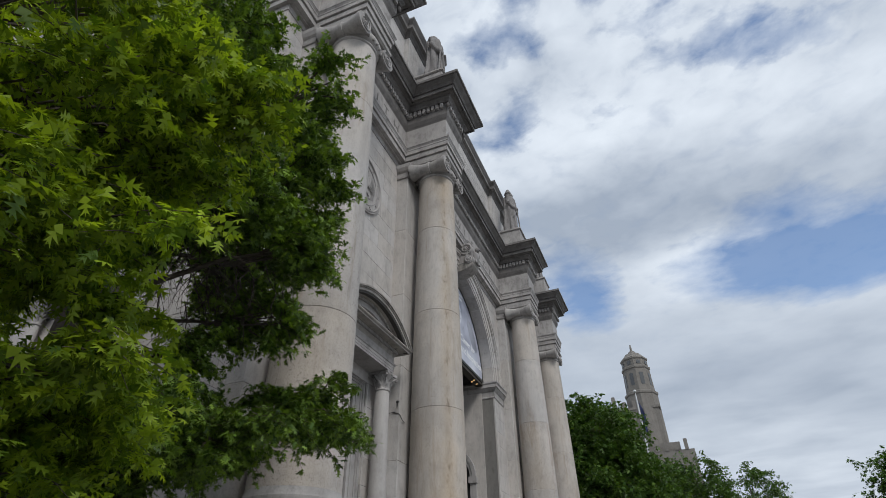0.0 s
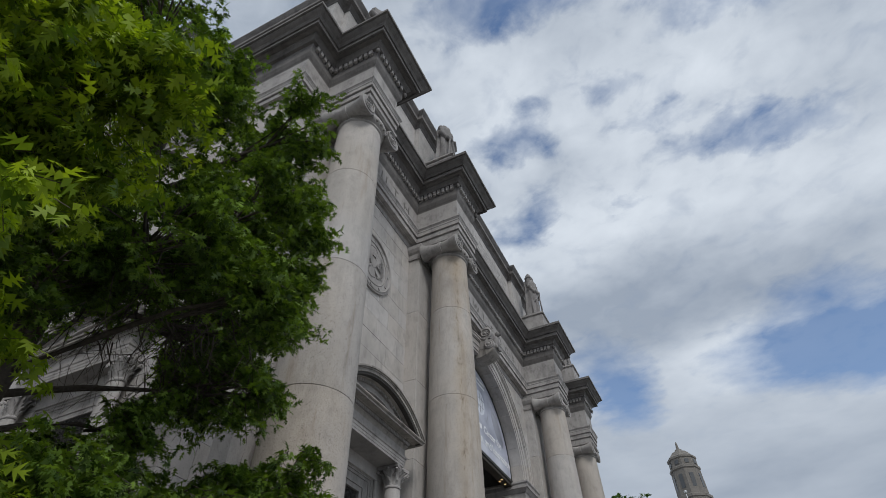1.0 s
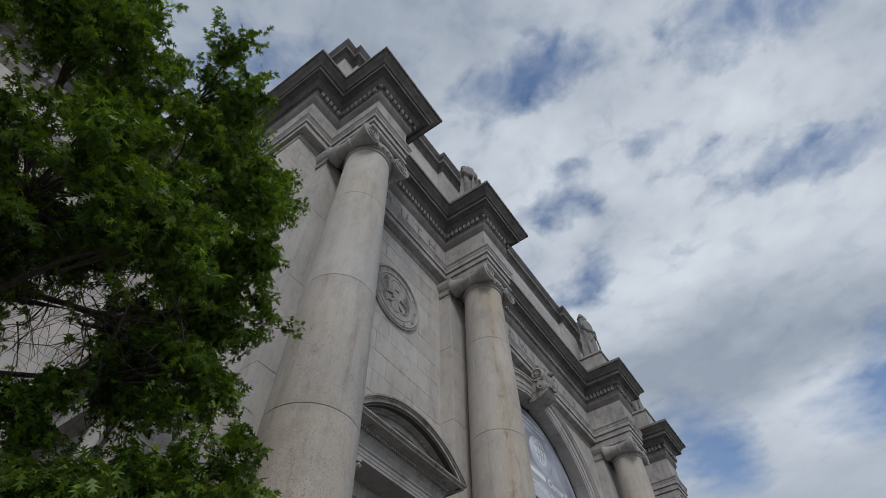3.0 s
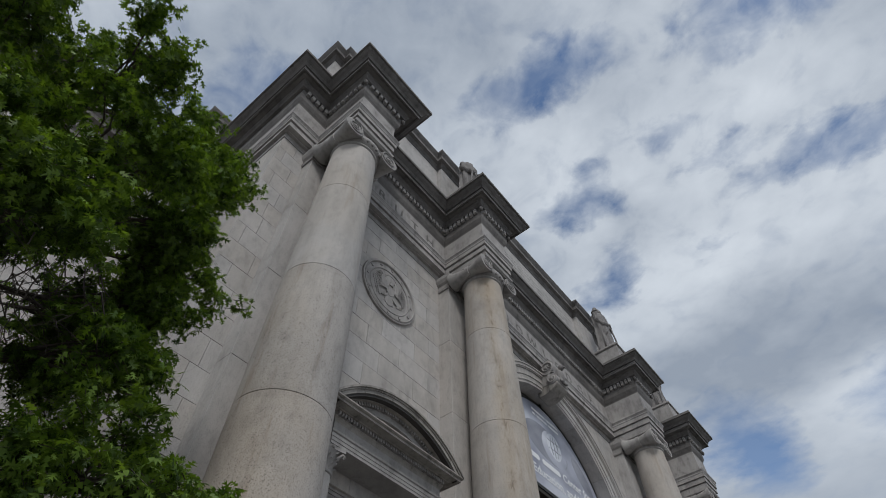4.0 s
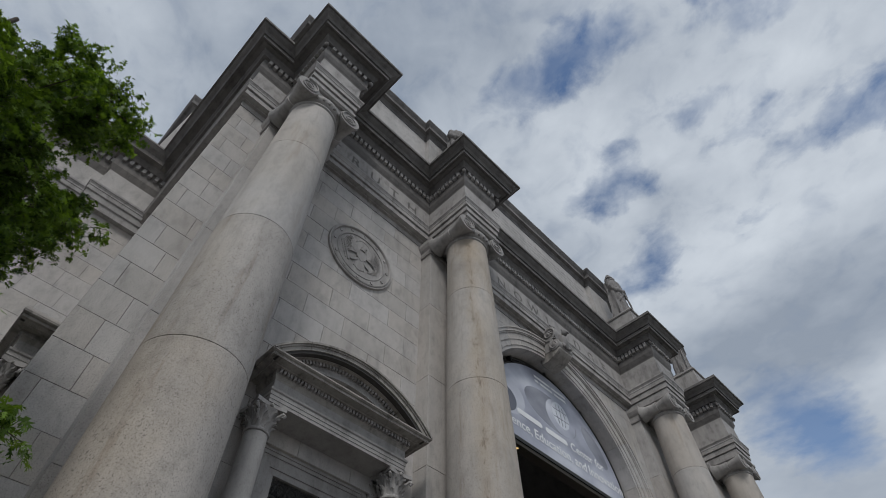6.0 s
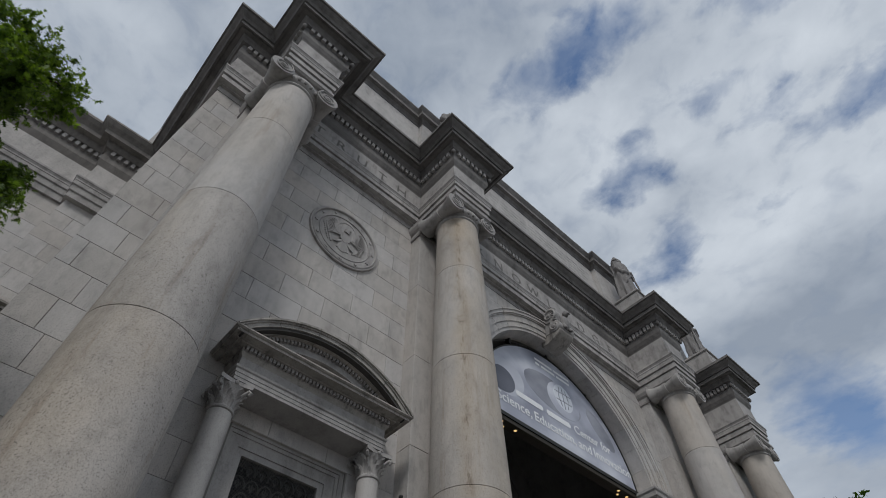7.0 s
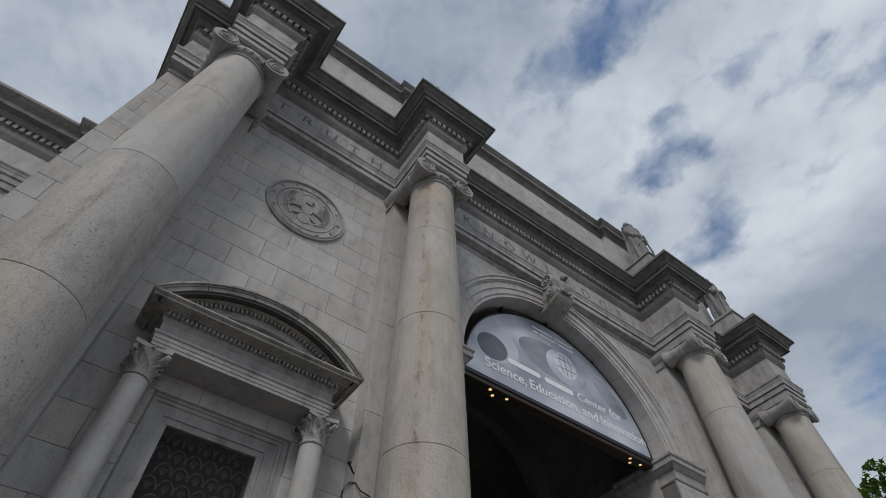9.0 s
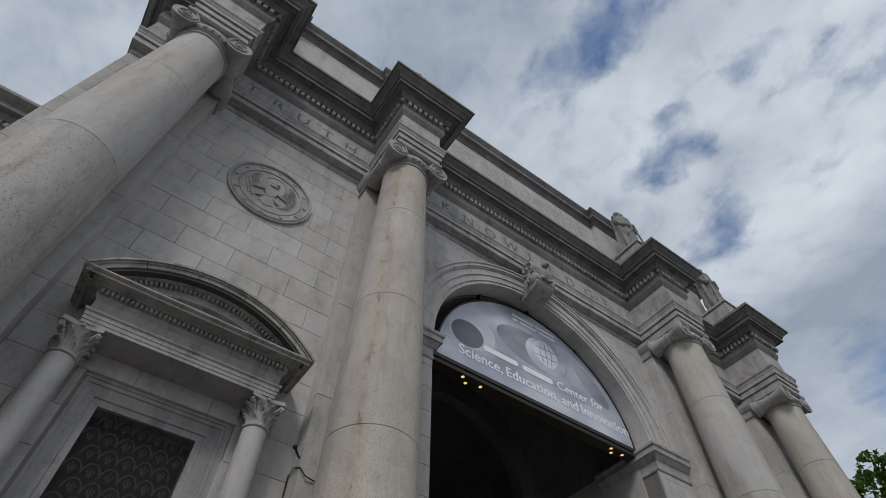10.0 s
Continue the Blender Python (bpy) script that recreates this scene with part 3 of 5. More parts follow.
archivolt = thing("archivolt", "moulded granite archivolt round the entrance arch", "arch", kind="structure", at=pose(WALL_X, YA, SPRING))
NV = 17
half = math.pi / NV / 2 - 0.0011
bm = bmesh.new()
arc_band(bm, 4.47, 4.60, -0.6, 0.035, 0, 0, -half, half, 6)
arc_band(bm, 4.60, 4.84, -0.2, 0.07, 0, 0, -half, half, 6)
arc_band(bm, 4.84, 5.12, -0.2, 0.105, 0, 0, -half, half, 6)
arc_band(bm, 5.12, 5.17, -0.2, 0.15, 0, 0, -half, half, 6)
arc_band(bm, 5.17, 5.30, -0.2, 0.19, 0, 0, -half, half, 6)
arc_band(bm, 5.30, 5.36, -0.2, 0.23, 0, 0, -half, half, 6)
vous = finish("voussoir", bm, ASHLAR)
for i in range(NV):
    ob = new("voussoir", vous)
    ob.parent = archivolt
    ob.matrix_basis = pose(0, 0, 0, 90 - (i + 0.5) * 180 / NV)

keystone = thing("keystone", "carved scroll keystone with feathered relief over the arch", "keystone", at=pose(WALL_X, YA - 0.05, 0))
def round_poly(cx, cz, r, n=24):
    return [(cx + r * math.cos(2 * math.pi * i / n), cz + r * math.sin(2 * math.pi * i / n)) for i in range(n)]


bm = bmesh.new()
prism(bm, [(-0.2, 16.52), (0.10, 16.53), (0.45, 16.60), (0.72, 16.74), (0.82, 16.84), (0.83, 16.90), (0.80, 16.95), (-0.2, 16.95)], "y", -0.43, 0.43)
bmesh.ops.bevel(bm, geom=bm.edges[:], offset=0.03, segments=1, affect="EDGES")
# Shelf takes the dark-streaked stone, unlike the scroll above it.
part("shelf", bm, PEDIMENT, keystone, "dark streaked projecting shelf")
bm = bmesh.new()
prism(bm, [(-0.2, 16.95), (0.72, 16.95), (0.68, 17.25), (0.46, 17.5), (0.60, 17.75), (0.40, 18.15), (-0.2, 18.15)], "y", -0.42, 0.42)
prism(bm, round_poly(0.46, 17.82, 0.37), "y", -0.47, 0.47)
prism(bm, round_poly(0.62, 17.14, 0.26), "y", -0.47, 0.47)
for s in (-1, 1):
    for cx, cz, r0, start, way in ((0.46, 17.82, 0.34, -0.9, 1), (0.62, 17.14, 0.23, 2.2, 1)):
        pts, rr = [], []
        for i in range(48):
            a = i / 47 * 2.2 * 2 * math.pi
            q = r0 * math.exp(-0.13 * a)
            pts.append((cx + q * math.cos(start + way * a), s * 0.49, cz + q * math.sin(start + way * a)))
            rr.append(0.045 * (0.4 + 0.6 * q / r0))
        tube(bm, pts, rr, 6)
        ball(bm, (cx, s * 0.49, cz), 0.07, (1, 0.8, 1), 8, 6)
    tube(bm, [(0.66, s * 0.47, 17.55), (0.52, s * 0.47, 17.42), (0.44, s * 0.47, 17.22)], [0.05, 0.06, 0.05], 6)
carve(part("scroll", bm, TRIM, keystone, smooth=True), 0.017)
bm = bmesh.new()
ball(bm, (0.72, 0, 17.32), 0.2, (0.85, 0.95, 1.6), 12, 8)
ball(bm, (0.82, 0.05, 17.74), 0.12, (1.1, 0.9, 1.0), 10, 8)
tube(bm, [(0.90, 0.06, 17.74), (0.99, 0.08, 17.70), (1.0, 0.08, 17.62)], [0.06, 0.04, 0.012], 6)
for s in (-1, 1):
    for k in range(8):
        q = k / 7
        root = Vector((0.66 - 0.08 * q, s * 0.14, 17.55 - 0.30 * q))
        tip = Vector((0.44 + 0.06 * q, s * (0.30 + 0.10 * math.sin(2.6 * q)), 18.10 - 0.85 * q))
        tube(bm, [root, root.lerp(tip, 0.5) + Vector((0.07, s * 0.06, 0.04)), tip], [0.05, 0.05, 0.022], 6)
    tube(bm, [(0.74, s * 0.10, 17.15), (0.82, s * 0.12, 17.0), (0.90, s * 0.13, 16.96)], [0.09, 0.06, 0.045], 7)
bmesh.ops.translate(bm, verts=bm.verts[:], vec=(0.12, 0, 0.0))
bmesh.ops.scale(bm, verts=bm.verts[:], vec=(1.0, 1.3, 1.25), space=Matrix.Translation((0, 0, -16.95)))
carve(part("feathered_relief", bm, STATUE, keystone, "worn carved feather relief", True), 0.016)

imposts = [("impost", [(WALL_X, 16.56), (WALL_X, YA - ARCH_R), (-10.4, YA - ARCH_R)]), ("impost", [(-10.4, YA + ARCH_R), (WALL_X, YA + ARCH_R), (WALL_X, 28.46)])]
for name, path in imposts:
    bm = bmesh.new()
    sweep(bm, path, [(-0.3, 11.45), (0.03, 11.45), (0.05, 11.5), (0.03, 11.56), (0.03, 11.8), (0.08, 11.84), (0.16, 11.98), (0.22, 12.0), (0.22, 12.16), (0.27, 12.22), (0.27, 12.3), (-0.3, 12.3)])
    tagged(part(name, bm, TRIM), "moulded granite impost carrying the arch", "impost", "imposts of the arch")

passage = thing("passage", "deep shadowed vaulted passage behind the arch", "passage", kind="structure")
bm = bmesh.new()
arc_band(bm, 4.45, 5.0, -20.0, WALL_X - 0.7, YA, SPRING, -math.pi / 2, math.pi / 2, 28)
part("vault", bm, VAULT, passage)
# Left wall takes the shade-dark stone, right wall the paler granite.
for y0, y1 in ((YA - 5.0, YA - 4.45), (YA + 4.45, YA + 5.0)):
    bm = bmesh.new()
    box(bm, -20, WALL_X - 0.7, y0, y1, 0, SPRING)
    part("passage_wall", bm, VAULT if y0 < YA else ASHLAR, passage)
bm = bmesh.new()
box(bm, -20.4, -20, YA - 5, YA + 5, 0, 18)
part("end_wall", bm, DARK, passage, "dark bronze doors and glass")
bm = bmesh.new()
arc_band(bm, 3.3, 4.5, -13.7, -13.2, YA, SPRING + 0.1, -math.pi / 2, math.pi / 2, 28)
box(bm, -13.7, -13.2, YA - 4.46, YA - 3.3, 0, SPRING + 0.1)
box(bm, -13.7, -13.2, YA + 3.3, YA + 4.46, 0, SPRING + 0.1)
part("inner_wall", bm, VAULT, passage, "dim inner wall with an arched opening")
# arched opening in the passage side, its unlit depth a flat dark panel
OX, OZ, OR = -10.75, 7.6, 1.25
bm = bmesh.new()
n = 16
prism(bm, [(OX + OR, 0), (OX + OR, OZ)] + [(OX + OR * math.cos(math.pi * i / n), OZ + OR * math.sin(math.pi * i / n)) for i in range(1, n)] + [(OX - OR, OZ), (OX - OR, 0)], "y", YA + 4.41, YA + 4.47)
part("side_opening", bm, DARK, passage, "dark panel for an unlit arched side opening")
bm = bmesh.new()
n = 20
rows = []
for i in range(n + 1):
    a = math.pi * i / n
    rows.append([bm.verts.new((OX - r * math.cos(a), y, OZ + r * math.sin(a))) for r, y in ((OR, YA + 4.47), (OR, YA + 4.33), (OR + 0.14, YA + 4.33), (OR + 0.14, YA + 4.28), (OR + 0.32, YA + 4.28), (OR + 0.32, YA + 4.47))])
for a, b in zip(rows, rows[1:]):
    for k in range(6):
        bm.faces.new((a[k], a[(k + 1) % 6], b[(k + 1) % 6], b[k]))
for s in (-1, 1):
    x0, x1 = sorted((OX + s * OR, OX + s * (OR + 0.32)))
    box(bm, x0, x1, YA + 4.33, YA + 4.47, 0, OZ - 0.3)
    box(bm, x0 - 0.05, x1 + 0.05, YA + 4.24, YA + 4.47, OZ - 0.3, OZ)
part("side_arch", bm, TRIM, passage)


# ---- banner ----
def flat_material(name, stops, scale, rough=0.75):
    m, t, p = material(name)
    n = link_noise(t, scale, 3, 0.45, (1, 1, 1.4))
    t.links.new(ramp(t, n, stops), p.inputs["Base Color"])
    p.inputs["Roughness"].default_value = rough
    return m


PRINT = flat_material("banner_print", [(0.28, (0.30, 0.315, 0.385)), (0.5, (0.46, 0.48, 0.56)), (0.72, (0.68, 0.70, 0.76))], 0.55)
PRINT_DARK = flat_material("banner_print_dark", [(0.2, (0.10, 0.11, 0.14)), (0.8, (0.17, 0.18, 0.22))], 0.9)
PRINT_MID = flat_material("banner_print_mid", [(0.3, (0.20, 0.21, 0.25)), (0.7, (0.38, 0.395, 0.45))], 0.8)
PRINT_PALE = flat_material("banner_print_pale", [(0.2, (0.66, 0.69, 0.75)), (0.8, (0.78, 0.80, 0.85))], 0.8)
PRINT_SOFT = flat_material("banner_print_soft", [(0.25, (0.47, 0.49, 0.56)), (0.75, (0.63, 0.65, 0.71))], 0.8)
PRINT_WHITE = plain("banner_lettering", (0.86, 0.87, 0.88), 0.7, 0, 0.03)
RAIL = plain("bronze_rail", (0.05, 0.042, 0.03), 0.55, 0.4)
BX = -8.58
banner = thing("banner", "grey printed banner with white lettering filling the arch head", "banner", at=pose(BX, YC + 0.02, 12.42))
BR = 4.16
bm = bmesh.new()
n = 40
prism(bm, [(-BR * math.cos(math.pi * i / n), BR * 1.0 * math.sin(math.pi * i / n)) for i in range(n + 1)], "x", -0.03, 0)
part("fabric", bm, PRINT, banner)
bm = bmesh.new()
arc_band(bm, BR, BR + 0.05, -0.06, 0.03, 0, 0, -math.pi / 2, math.pi / 2, 40)
part("hem_frame", bm, DARK, banner, "black curved frame")


def disc(name, cy, cz, ry, rz, tilt, x, mat, label="", inner=0.0):
    bm = bmesh.new()
    k = 30
    ct, st_ = math.cos(tilt), math.sin(tilt)
    poly = []
    for i in range(k):
        a = 2 * math.pi * i / k
        u, v = ry * math.cos(a), rz * math.sin(a)
        y, z = cy + u * ct - v * st_, cz + u * st_ + v * ct
        r = math.hypot(y, z)
        if r > BR - 0.03:
            y, z = y * (BR - 0.03) / r, z * (BR - 0.03) / r
        poly.append((y, max(0.02, z)))
    prism(bm, poly, "x", 0.0, x)
    return part(name, bm, mat, banner, label)


disc("printed_shape", -2.74, 1.72, 0.98, 0.80, 0.35, 0.003, PRINT_SOFT)
disc("printed_shape", -2.95, 1.50, 0.66, 0.56, 0.3, 0.006, PRINT_DARK)
disc("printed_shape", -0.05, 2.33, 1.62, 0.80, -0.08, 0.003, PRINT_MID)
disc("printed_shape", 0.58, 2.36, 0.95, 0.82, 0.1, 0.006, PRINT)
disc("printed_shape", 0.60, 2.50, 0.56, 0.62, 0.0, 0.009, PRINT_PALE)
disc("printed_shape", 2.75, 2.05, 0.42, 0.95, 0.75, 0.003, PRINT_MID)
bm = bmesh.new()
for q in (-0.22, 0.0, 0.22):
    tube(bm, [(0.012, 0.60 + q * 0.8, 1.98 + abs(q) * 0.3), (0.014, 0.60 + q * 1.3, 2.5), (0.012, 0.60 + q * 0.8, 3.02 - abs(q) * 0.3)], [0.012] * 3, 4)
for q in (-0.2, 0.2):
    tube(bm, [(0.012, 0.12, 2.48 + q), (0.014, 0.60, 2.52 + q), (0.012, 1.08, 2.54 + q)], [0.012] * 3, 4)
part("window_bars_print", bm, PRINT_MID, banner)
# lettering
def flat(y, z):
    return pose(0.012, y, z, 90, 0, 90)


def fit_words(text, y0, y1, z):
    x, made = 0.0, []
    for word in text.split():
        ob = words("lettering", word, 0.6, PRINT_WHITE, banner, flat(0, z), 1.0, 0.003, 0.007)
        xs = [v.co.x for v in ob.data.vertices]
        made.append((ob, x - min(xs)))
        x += max(xs) - min(xs) + 0.17
    k = (y1 - y0) / (x - 0.17)
    for ob, shift in made:
        for v in ob.data.vertices:
            v.co.x, v.co.y = (v.co.x + shift) * k + y0, v.co.y * k


fit_words("Science, Education, and Innovation", -3.33, 4.10, 0.50)
fit_words("Center for", 0.87, 3.06, 1.10)
for y0, y1 in ((-2.32, -0.88), (-0.68, 0.66)):
    bm = bmesh.new()
    box(bm, 0.009, 0.013, y0, y1, 1.13, 1.36)
    bmesh.ops.bevel(bm, geom=[e for e in bm.edges if abs(e.verts[0].co.x - e.verts[1].co.x) > 0.001], offset=0.05, segments=3, affect="EDGES")
    part("lettering_bar", bm, PRINT_WHITE, banner)
for y0, y1, z in ((-0.82, 0.22, 3.66), (0.32, 1.28, 3.66), (-0.82, -0.58, 3.43), (-0.48, 0.34, 3.43), (0.44, 1.24, 3.43)):
    bm = bmesh.new()
    box(bm, 0.009, 0.015, y0, y1, z, z + 0.12)
    part("logo_bar", bm, PRINT_WHITE, banner)
bm = bmesh.new()
box(bm, -0.36, 0.02, -4.5, 4.3, -0.30, -0.14)
bmesh.ops.bevel(bm, geom=bm.edges[:], offset=0.012, segments=1, affect="EDGES")
part("transom_rail", bm, RAIL, banner, "brown metal transom under the banner")
bm = bmesh.new()
box(bm, -0.30, 0.06, -4.40, 4.22, -0.14, 0.0)
part("lower_hem", bm, DARK, banner, "black strip under the banner")
for s in (-2.0, 0.0, 2.0):
    y = s * 1.15
    bm = bmesh.new()
    box(bm, -0.12, 0.06, y - 0.04, y + 0.04, math.sqrt(BR * BR - y * y) + 0.05, math.sqrt(4.5 ** 2 - y * y) + 0.02)
    part("hanger", bm, DARK, banner)
LAMP, lt, lp = material("warm_lamp")
lp.inputs["Base Color"].default_value = (1, 0.7, 0.35, 1)
lp.inputs["Emission Color"].default_value = (1, 0.60, 0.24, 1)
lp.inputs["Emission Strength"].default_value = 0.9
for y, x in ((-2.95, -0.08), (-2.72, -0.26), (-2.25, -0.14), (3.2, -0.08), (3.38, -0.26), (3.78, -0.14)):
    lamp = thing("downlight", "small round warm downlight under the transom", "lamp", "downlights under the banner", at=pose(BX + x, YA + y, 12.42 - 0.30))
    bm = bmesh.new()
    lathe(bm, [(0.06, -0.028), (0.075, -0.028), (0.075, 0.02), (0.06, 0.02)], 16)
    part("rim", bm, DARK, lamp)
    bm = bmesh.new()
    lathe(bm, [(0.05, -0.034), (0.055, -0.031), (0.055, -0.02)], 16)
    part("lens", bm, LAMP, lamp, "glowing amber lens")


# ---- window surround with curved pediment ----
AW = 1.72


def leaf_tongue(bm, centre, angle, r0, z0, h, w, out):
    rows = []
    d = Vector((math.cos(angle), math.sin(angle), 0))
    s = Vector((-d.y, d.x, 0))
    for k, (ww, oo) in enumerate(((1.0, 0), (1.05, 0.10), (1.0, 0.25), (0.75, 0.75), (0.35, 1.05), (0.3, 0.9))):
        z = z0 + h * min(1, (0, 0.3, 0.62, 0.92, 1.0, 0.86)[k])
        c = Vector(centre) + d * (r0 + out * oo)
        rows.append([bm.verts.new(c + s * (w * ww * q) + d * (-0.25 * w * q * q * 4) + Vector((0, 0, z))) for q in (-0.5, -0.2, 0.2, 0.5)])
    for a, b in zip(rows, rows[1:]):
        for i in range(3):
            bm.faces.new((a[i], a[i + 1], b[i + 1], b[i]))


def make_aedicule(name, grille=True):
    aed = thing(name, "granite window surround with small columns and curved pediment", "window surround")
    # columns
    for s in (-1, 1):
        cy, cx = s * 1.63, 0.36
        bm = bmesh.new()
        lathe(bm, [(0.27, 2.4), (0.27, 2.6), (0.255, 2.65), (0.25, 4.2), (0.215, 7.36), (0.21, 7.38)], 28, (cx, cy))
        shaft = part("small_column", bm, SLENDER, aed, "slender granite column", True)
        bm = bmesh.new()
        lathe(bm, [(0.21, 7.36), (0.24, 7.38), (0.245, 7.41), (0.215, 7.44), (0.20, 7.5), (0.21, 7.65), (0.27, 7.82), (0.30, 7.87)], 20, (cx, cy))
        for i in range(8):
            a = 2 * math.pi * i / 8
            leaf_tongue(bm, (cx, cy, 0), a, 0.215, 7.44, 0.21, 0.15, 0.10)
            leaf_tongue(bm, (cx, cy, 0), a + math.pi / 8, 0.21, 7.5, 0.32, 0.15, 0.14)
            leaf_tongue(bm, (cx, cy, 0), a + math.pi / 16, 0.22, 7.42, 0.14, 0.09, 0.08)
            leaf_tongue(bm, (cx, cy, 0), a - math.pi / 16, 0.22, 7.56, 0.16, 0.08, 0.11)
        for i in range(4):
            a = math.pi / 4 + i * math.pi / 2
            d = Vector((math.cos(a), math.sin(a), 0))
            base = Vector((cx, cy, 7.66))
            tube(bm, [base + d * 0.24, base + d * 0.30 + Vector((0, 0, 0.10)), base + d * 0.40 + Vector((0, 0, 0.17)), base + d * 0.44 + Vector((0, 0, 0.12)), base + d * 0.40 + Vector((0, 0, 0.09))], [0.03, 0.035, 0.04, 0.04, 0.03], 6)
            ball(bm, (cx + 0.30 * math.cos(a + math.pi / 4), cy + 0.30 * math.sin(a + math.pi / 4), 7.89), 0.04, (1, 1, 1), 7, 5)
        k = 8
        poly = []
        for i in range(4):
            a0, a1 = math.pi / 4 + i * math.pi / 2, math.pi / 4 + (i + 1) * math.pi / 2
            p0, p1 = Vector((math.cos(a0), math.sin(a0))) * 0.45, Vector((math.cos(a1), math.sin(a1))) * 0.45
            for j in range(k):
                q = p0.lerp(p1, j / k)
                inward = 1 - 0.16 * math.sin(math.pi * j / k)
                poly.append((cx + q.x * inward, cy + q.y * inward))
        prism(bm, poly, "z", 7.87, 7.952)
        part("leaf_capital", bm, TRIM, shaft, "leafy carved capital", True)
    path = [(-0.02, -AW), (0.65, -AW), (0.65, AW), (-0.02, AW)]
    bm = bmesh.new()
    sweep(bm, path, [(-0.6, 7.955), (0, 7.955), (0, 8.02), (0.012, 8.025), (0.012, 8.10), (0.024, 8.105), (0.024, 8.18), (0.05, 8.2), (0.06, 8.24), (-0.6, 8.24)])
    box(bm, -0.02, 0.62, -AW + 0.02, AW - 0.02, 7.957, 8.23)
    part("architrave", bm, TRIM, aed)
    bm = bmesh.new()
    sweep(bm, path, [(-0.5, 8.24), (0, 8.24), (0, 8.46), (-0.5, 8.46)])
    part("frieze", bm, TRIM, aed)
    bm = bmesh.new()
    sweep(bm, path, [(-0.6, 8.46), (0.0, 8.46), (0.02, 8.50), (0.05, 8.54), (0.06, 8.55), (0.06, 8.65), (0.15, 8.66), (0.17, 8.675), (0.36, 8.68), (0.37, 8.67), (0.37, 8.72), (0.40, 8.73), (0.43, 8.75), (0.43, 8.78), (-0.6, 8.80)])
    cor = part("horizontal_cornice", bm, PEDIMENT, aed, "dark weathered cornice with dentils")
    dm = bmesh.new()
    box(dm, 0, 0.075, -0.026, 0.026, 0, 0.085)
    dmesh = finish("small_dentil", dm, TRIM)
    count = 42
    for i in range(count):
        ob = new("small_dentil", dmesh)
        ob.parent = cor
        ob.matrix_basis = pose(0.71, -AW - 0.03 + (2 * AW + 0.06) * (i + 0.5) / count, 8.562)
    # curved pediment
    R, cz = 2.90, 9.74 - 2.90
    a_end = math.asin(2.15 / R)
    cuts = [-a_end, -0.50, -0.17, 0.17, 0.50, a_end]
    for a0, a1 in zip(cuts, cuts[1:]):
        bm = bmesh.new()
        e = 0.0022
        for r0, r1, x in ((2.855, 2.90, 1.10), (2.82, 2.855, 1.06), (2.735, 2.82, 1.03), (2.66, 2.735, 0.86)):
            arc_band(bm, r0, r1, -0.02, x, 0, cz, a0 + e, a1 - e, 8)
        part("pediment_stone", bm, PEDIMENT, aed, "curved pediment stone")
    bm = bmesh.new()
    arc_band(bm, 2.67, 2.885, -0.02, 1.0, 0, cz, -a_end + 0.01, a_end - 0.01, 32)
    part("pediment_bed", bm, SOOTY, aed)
    bm = bmesh.new()
    arc_band(bm, 2.45, 2.66, -0.02, 0.69, 0, cz, -a_end + 0.12, a_end - 0.12, 24)
    arc_band(bm, 2.40, 2.47, -0.02, 0.72, 0, cz, -a_end + 0.15, a_end - 0.15, 24)
    part("bed_moulding", bm, TRIM, aed)
    count = 40
    dm = bmesh.new()
    box(dm, 0, 0.085, -0.026, 0.026, 2.58, 2.66)
    dmesh2 = finish("small_dentil", dm, TRIM)
    for i in range(count):
        a = (-a_end + 0.17) + (2 * a_end - 0.34) * (i + 0.5) / count
        ob = new("small_dentil", dmesh2)
        ob.parent = cor
        ob.matrix_basis = pose(0.685, 0, cz, -math.degrees(a))
    bm = bmesh.new()
    n = 20
    a_t = math.acos((8.78 - cz) / 2.46)
    prism(bm, [(2.46 * math.sin(-a_t + 2 * a_t * i / n), cz + 2.46 * math.cos(-a_t + 2 * a_t * i / n)) for i in range(n + 1)], "x", -0.02, 0.62)
    part("tympanum", bm, TRIM, aed)
    if grille:
        bm = bmesh.new()
        for o, x in ((0.52, -0.07), (0.40, -0.10), (0.33, -0.13), (0.12, -0.16)):
            lo = o - (0.12 if o > 0.5 else 0.07 if o > 0.35 else (0.21 if o > 0.2 else 0.12))
            h, z1 = 0.825, WIN_Z1
            box(bm, -0.5, x, -h - o, -h - lo, 2.3, z1 + o)
            box(bm, -0.5, x, h + lo, h + o, 2.3, z1 + o)
            box(bm, -0.5, x, -h - lo, h + lo, z1 + lo, z1 + o)
        part("window_frame", bm, TRIM, aed, "stepped stone window frame")
        bm = bmesh.new()
        for i in range(74):
            y = -0.825 + 1.65 * i / 73
            box(bm, -0.235, -0.231, y - 0.0022, y + 0.0022, 2.4, WIN_Z1)
        for i in range(212):
            z = 2.42 + (WIN_Z1 - 2.42) * i / 211
            box(bm, -0.230, -0.226, -0.825, 0.825, z - 0.0022, z + 0.0022)
        part("wire_screen", bm, GRILLE, aed, "fine dark wire screen")
        bm = bmesh.new()
        # rows of fish scales, each with a bud inside
        for r in range(16):
            for c in range(6 if r % 2 else 5):
                y = -0.825 + 1.65 * (c + (0.5 if r % 2 else 1.0)) / 6
                z = WIN_Z1 - 0.22 - r * 0.27
                pts = [(-0.30, max(-0.82, min(0.82, y + 0.137 * math.cos(a))), z + 0.20 * math.sin(a)) for a in [math.pi * j / 10 for j in range(11)]]
                tube(bm, pts, [0.021] * 11, 4)
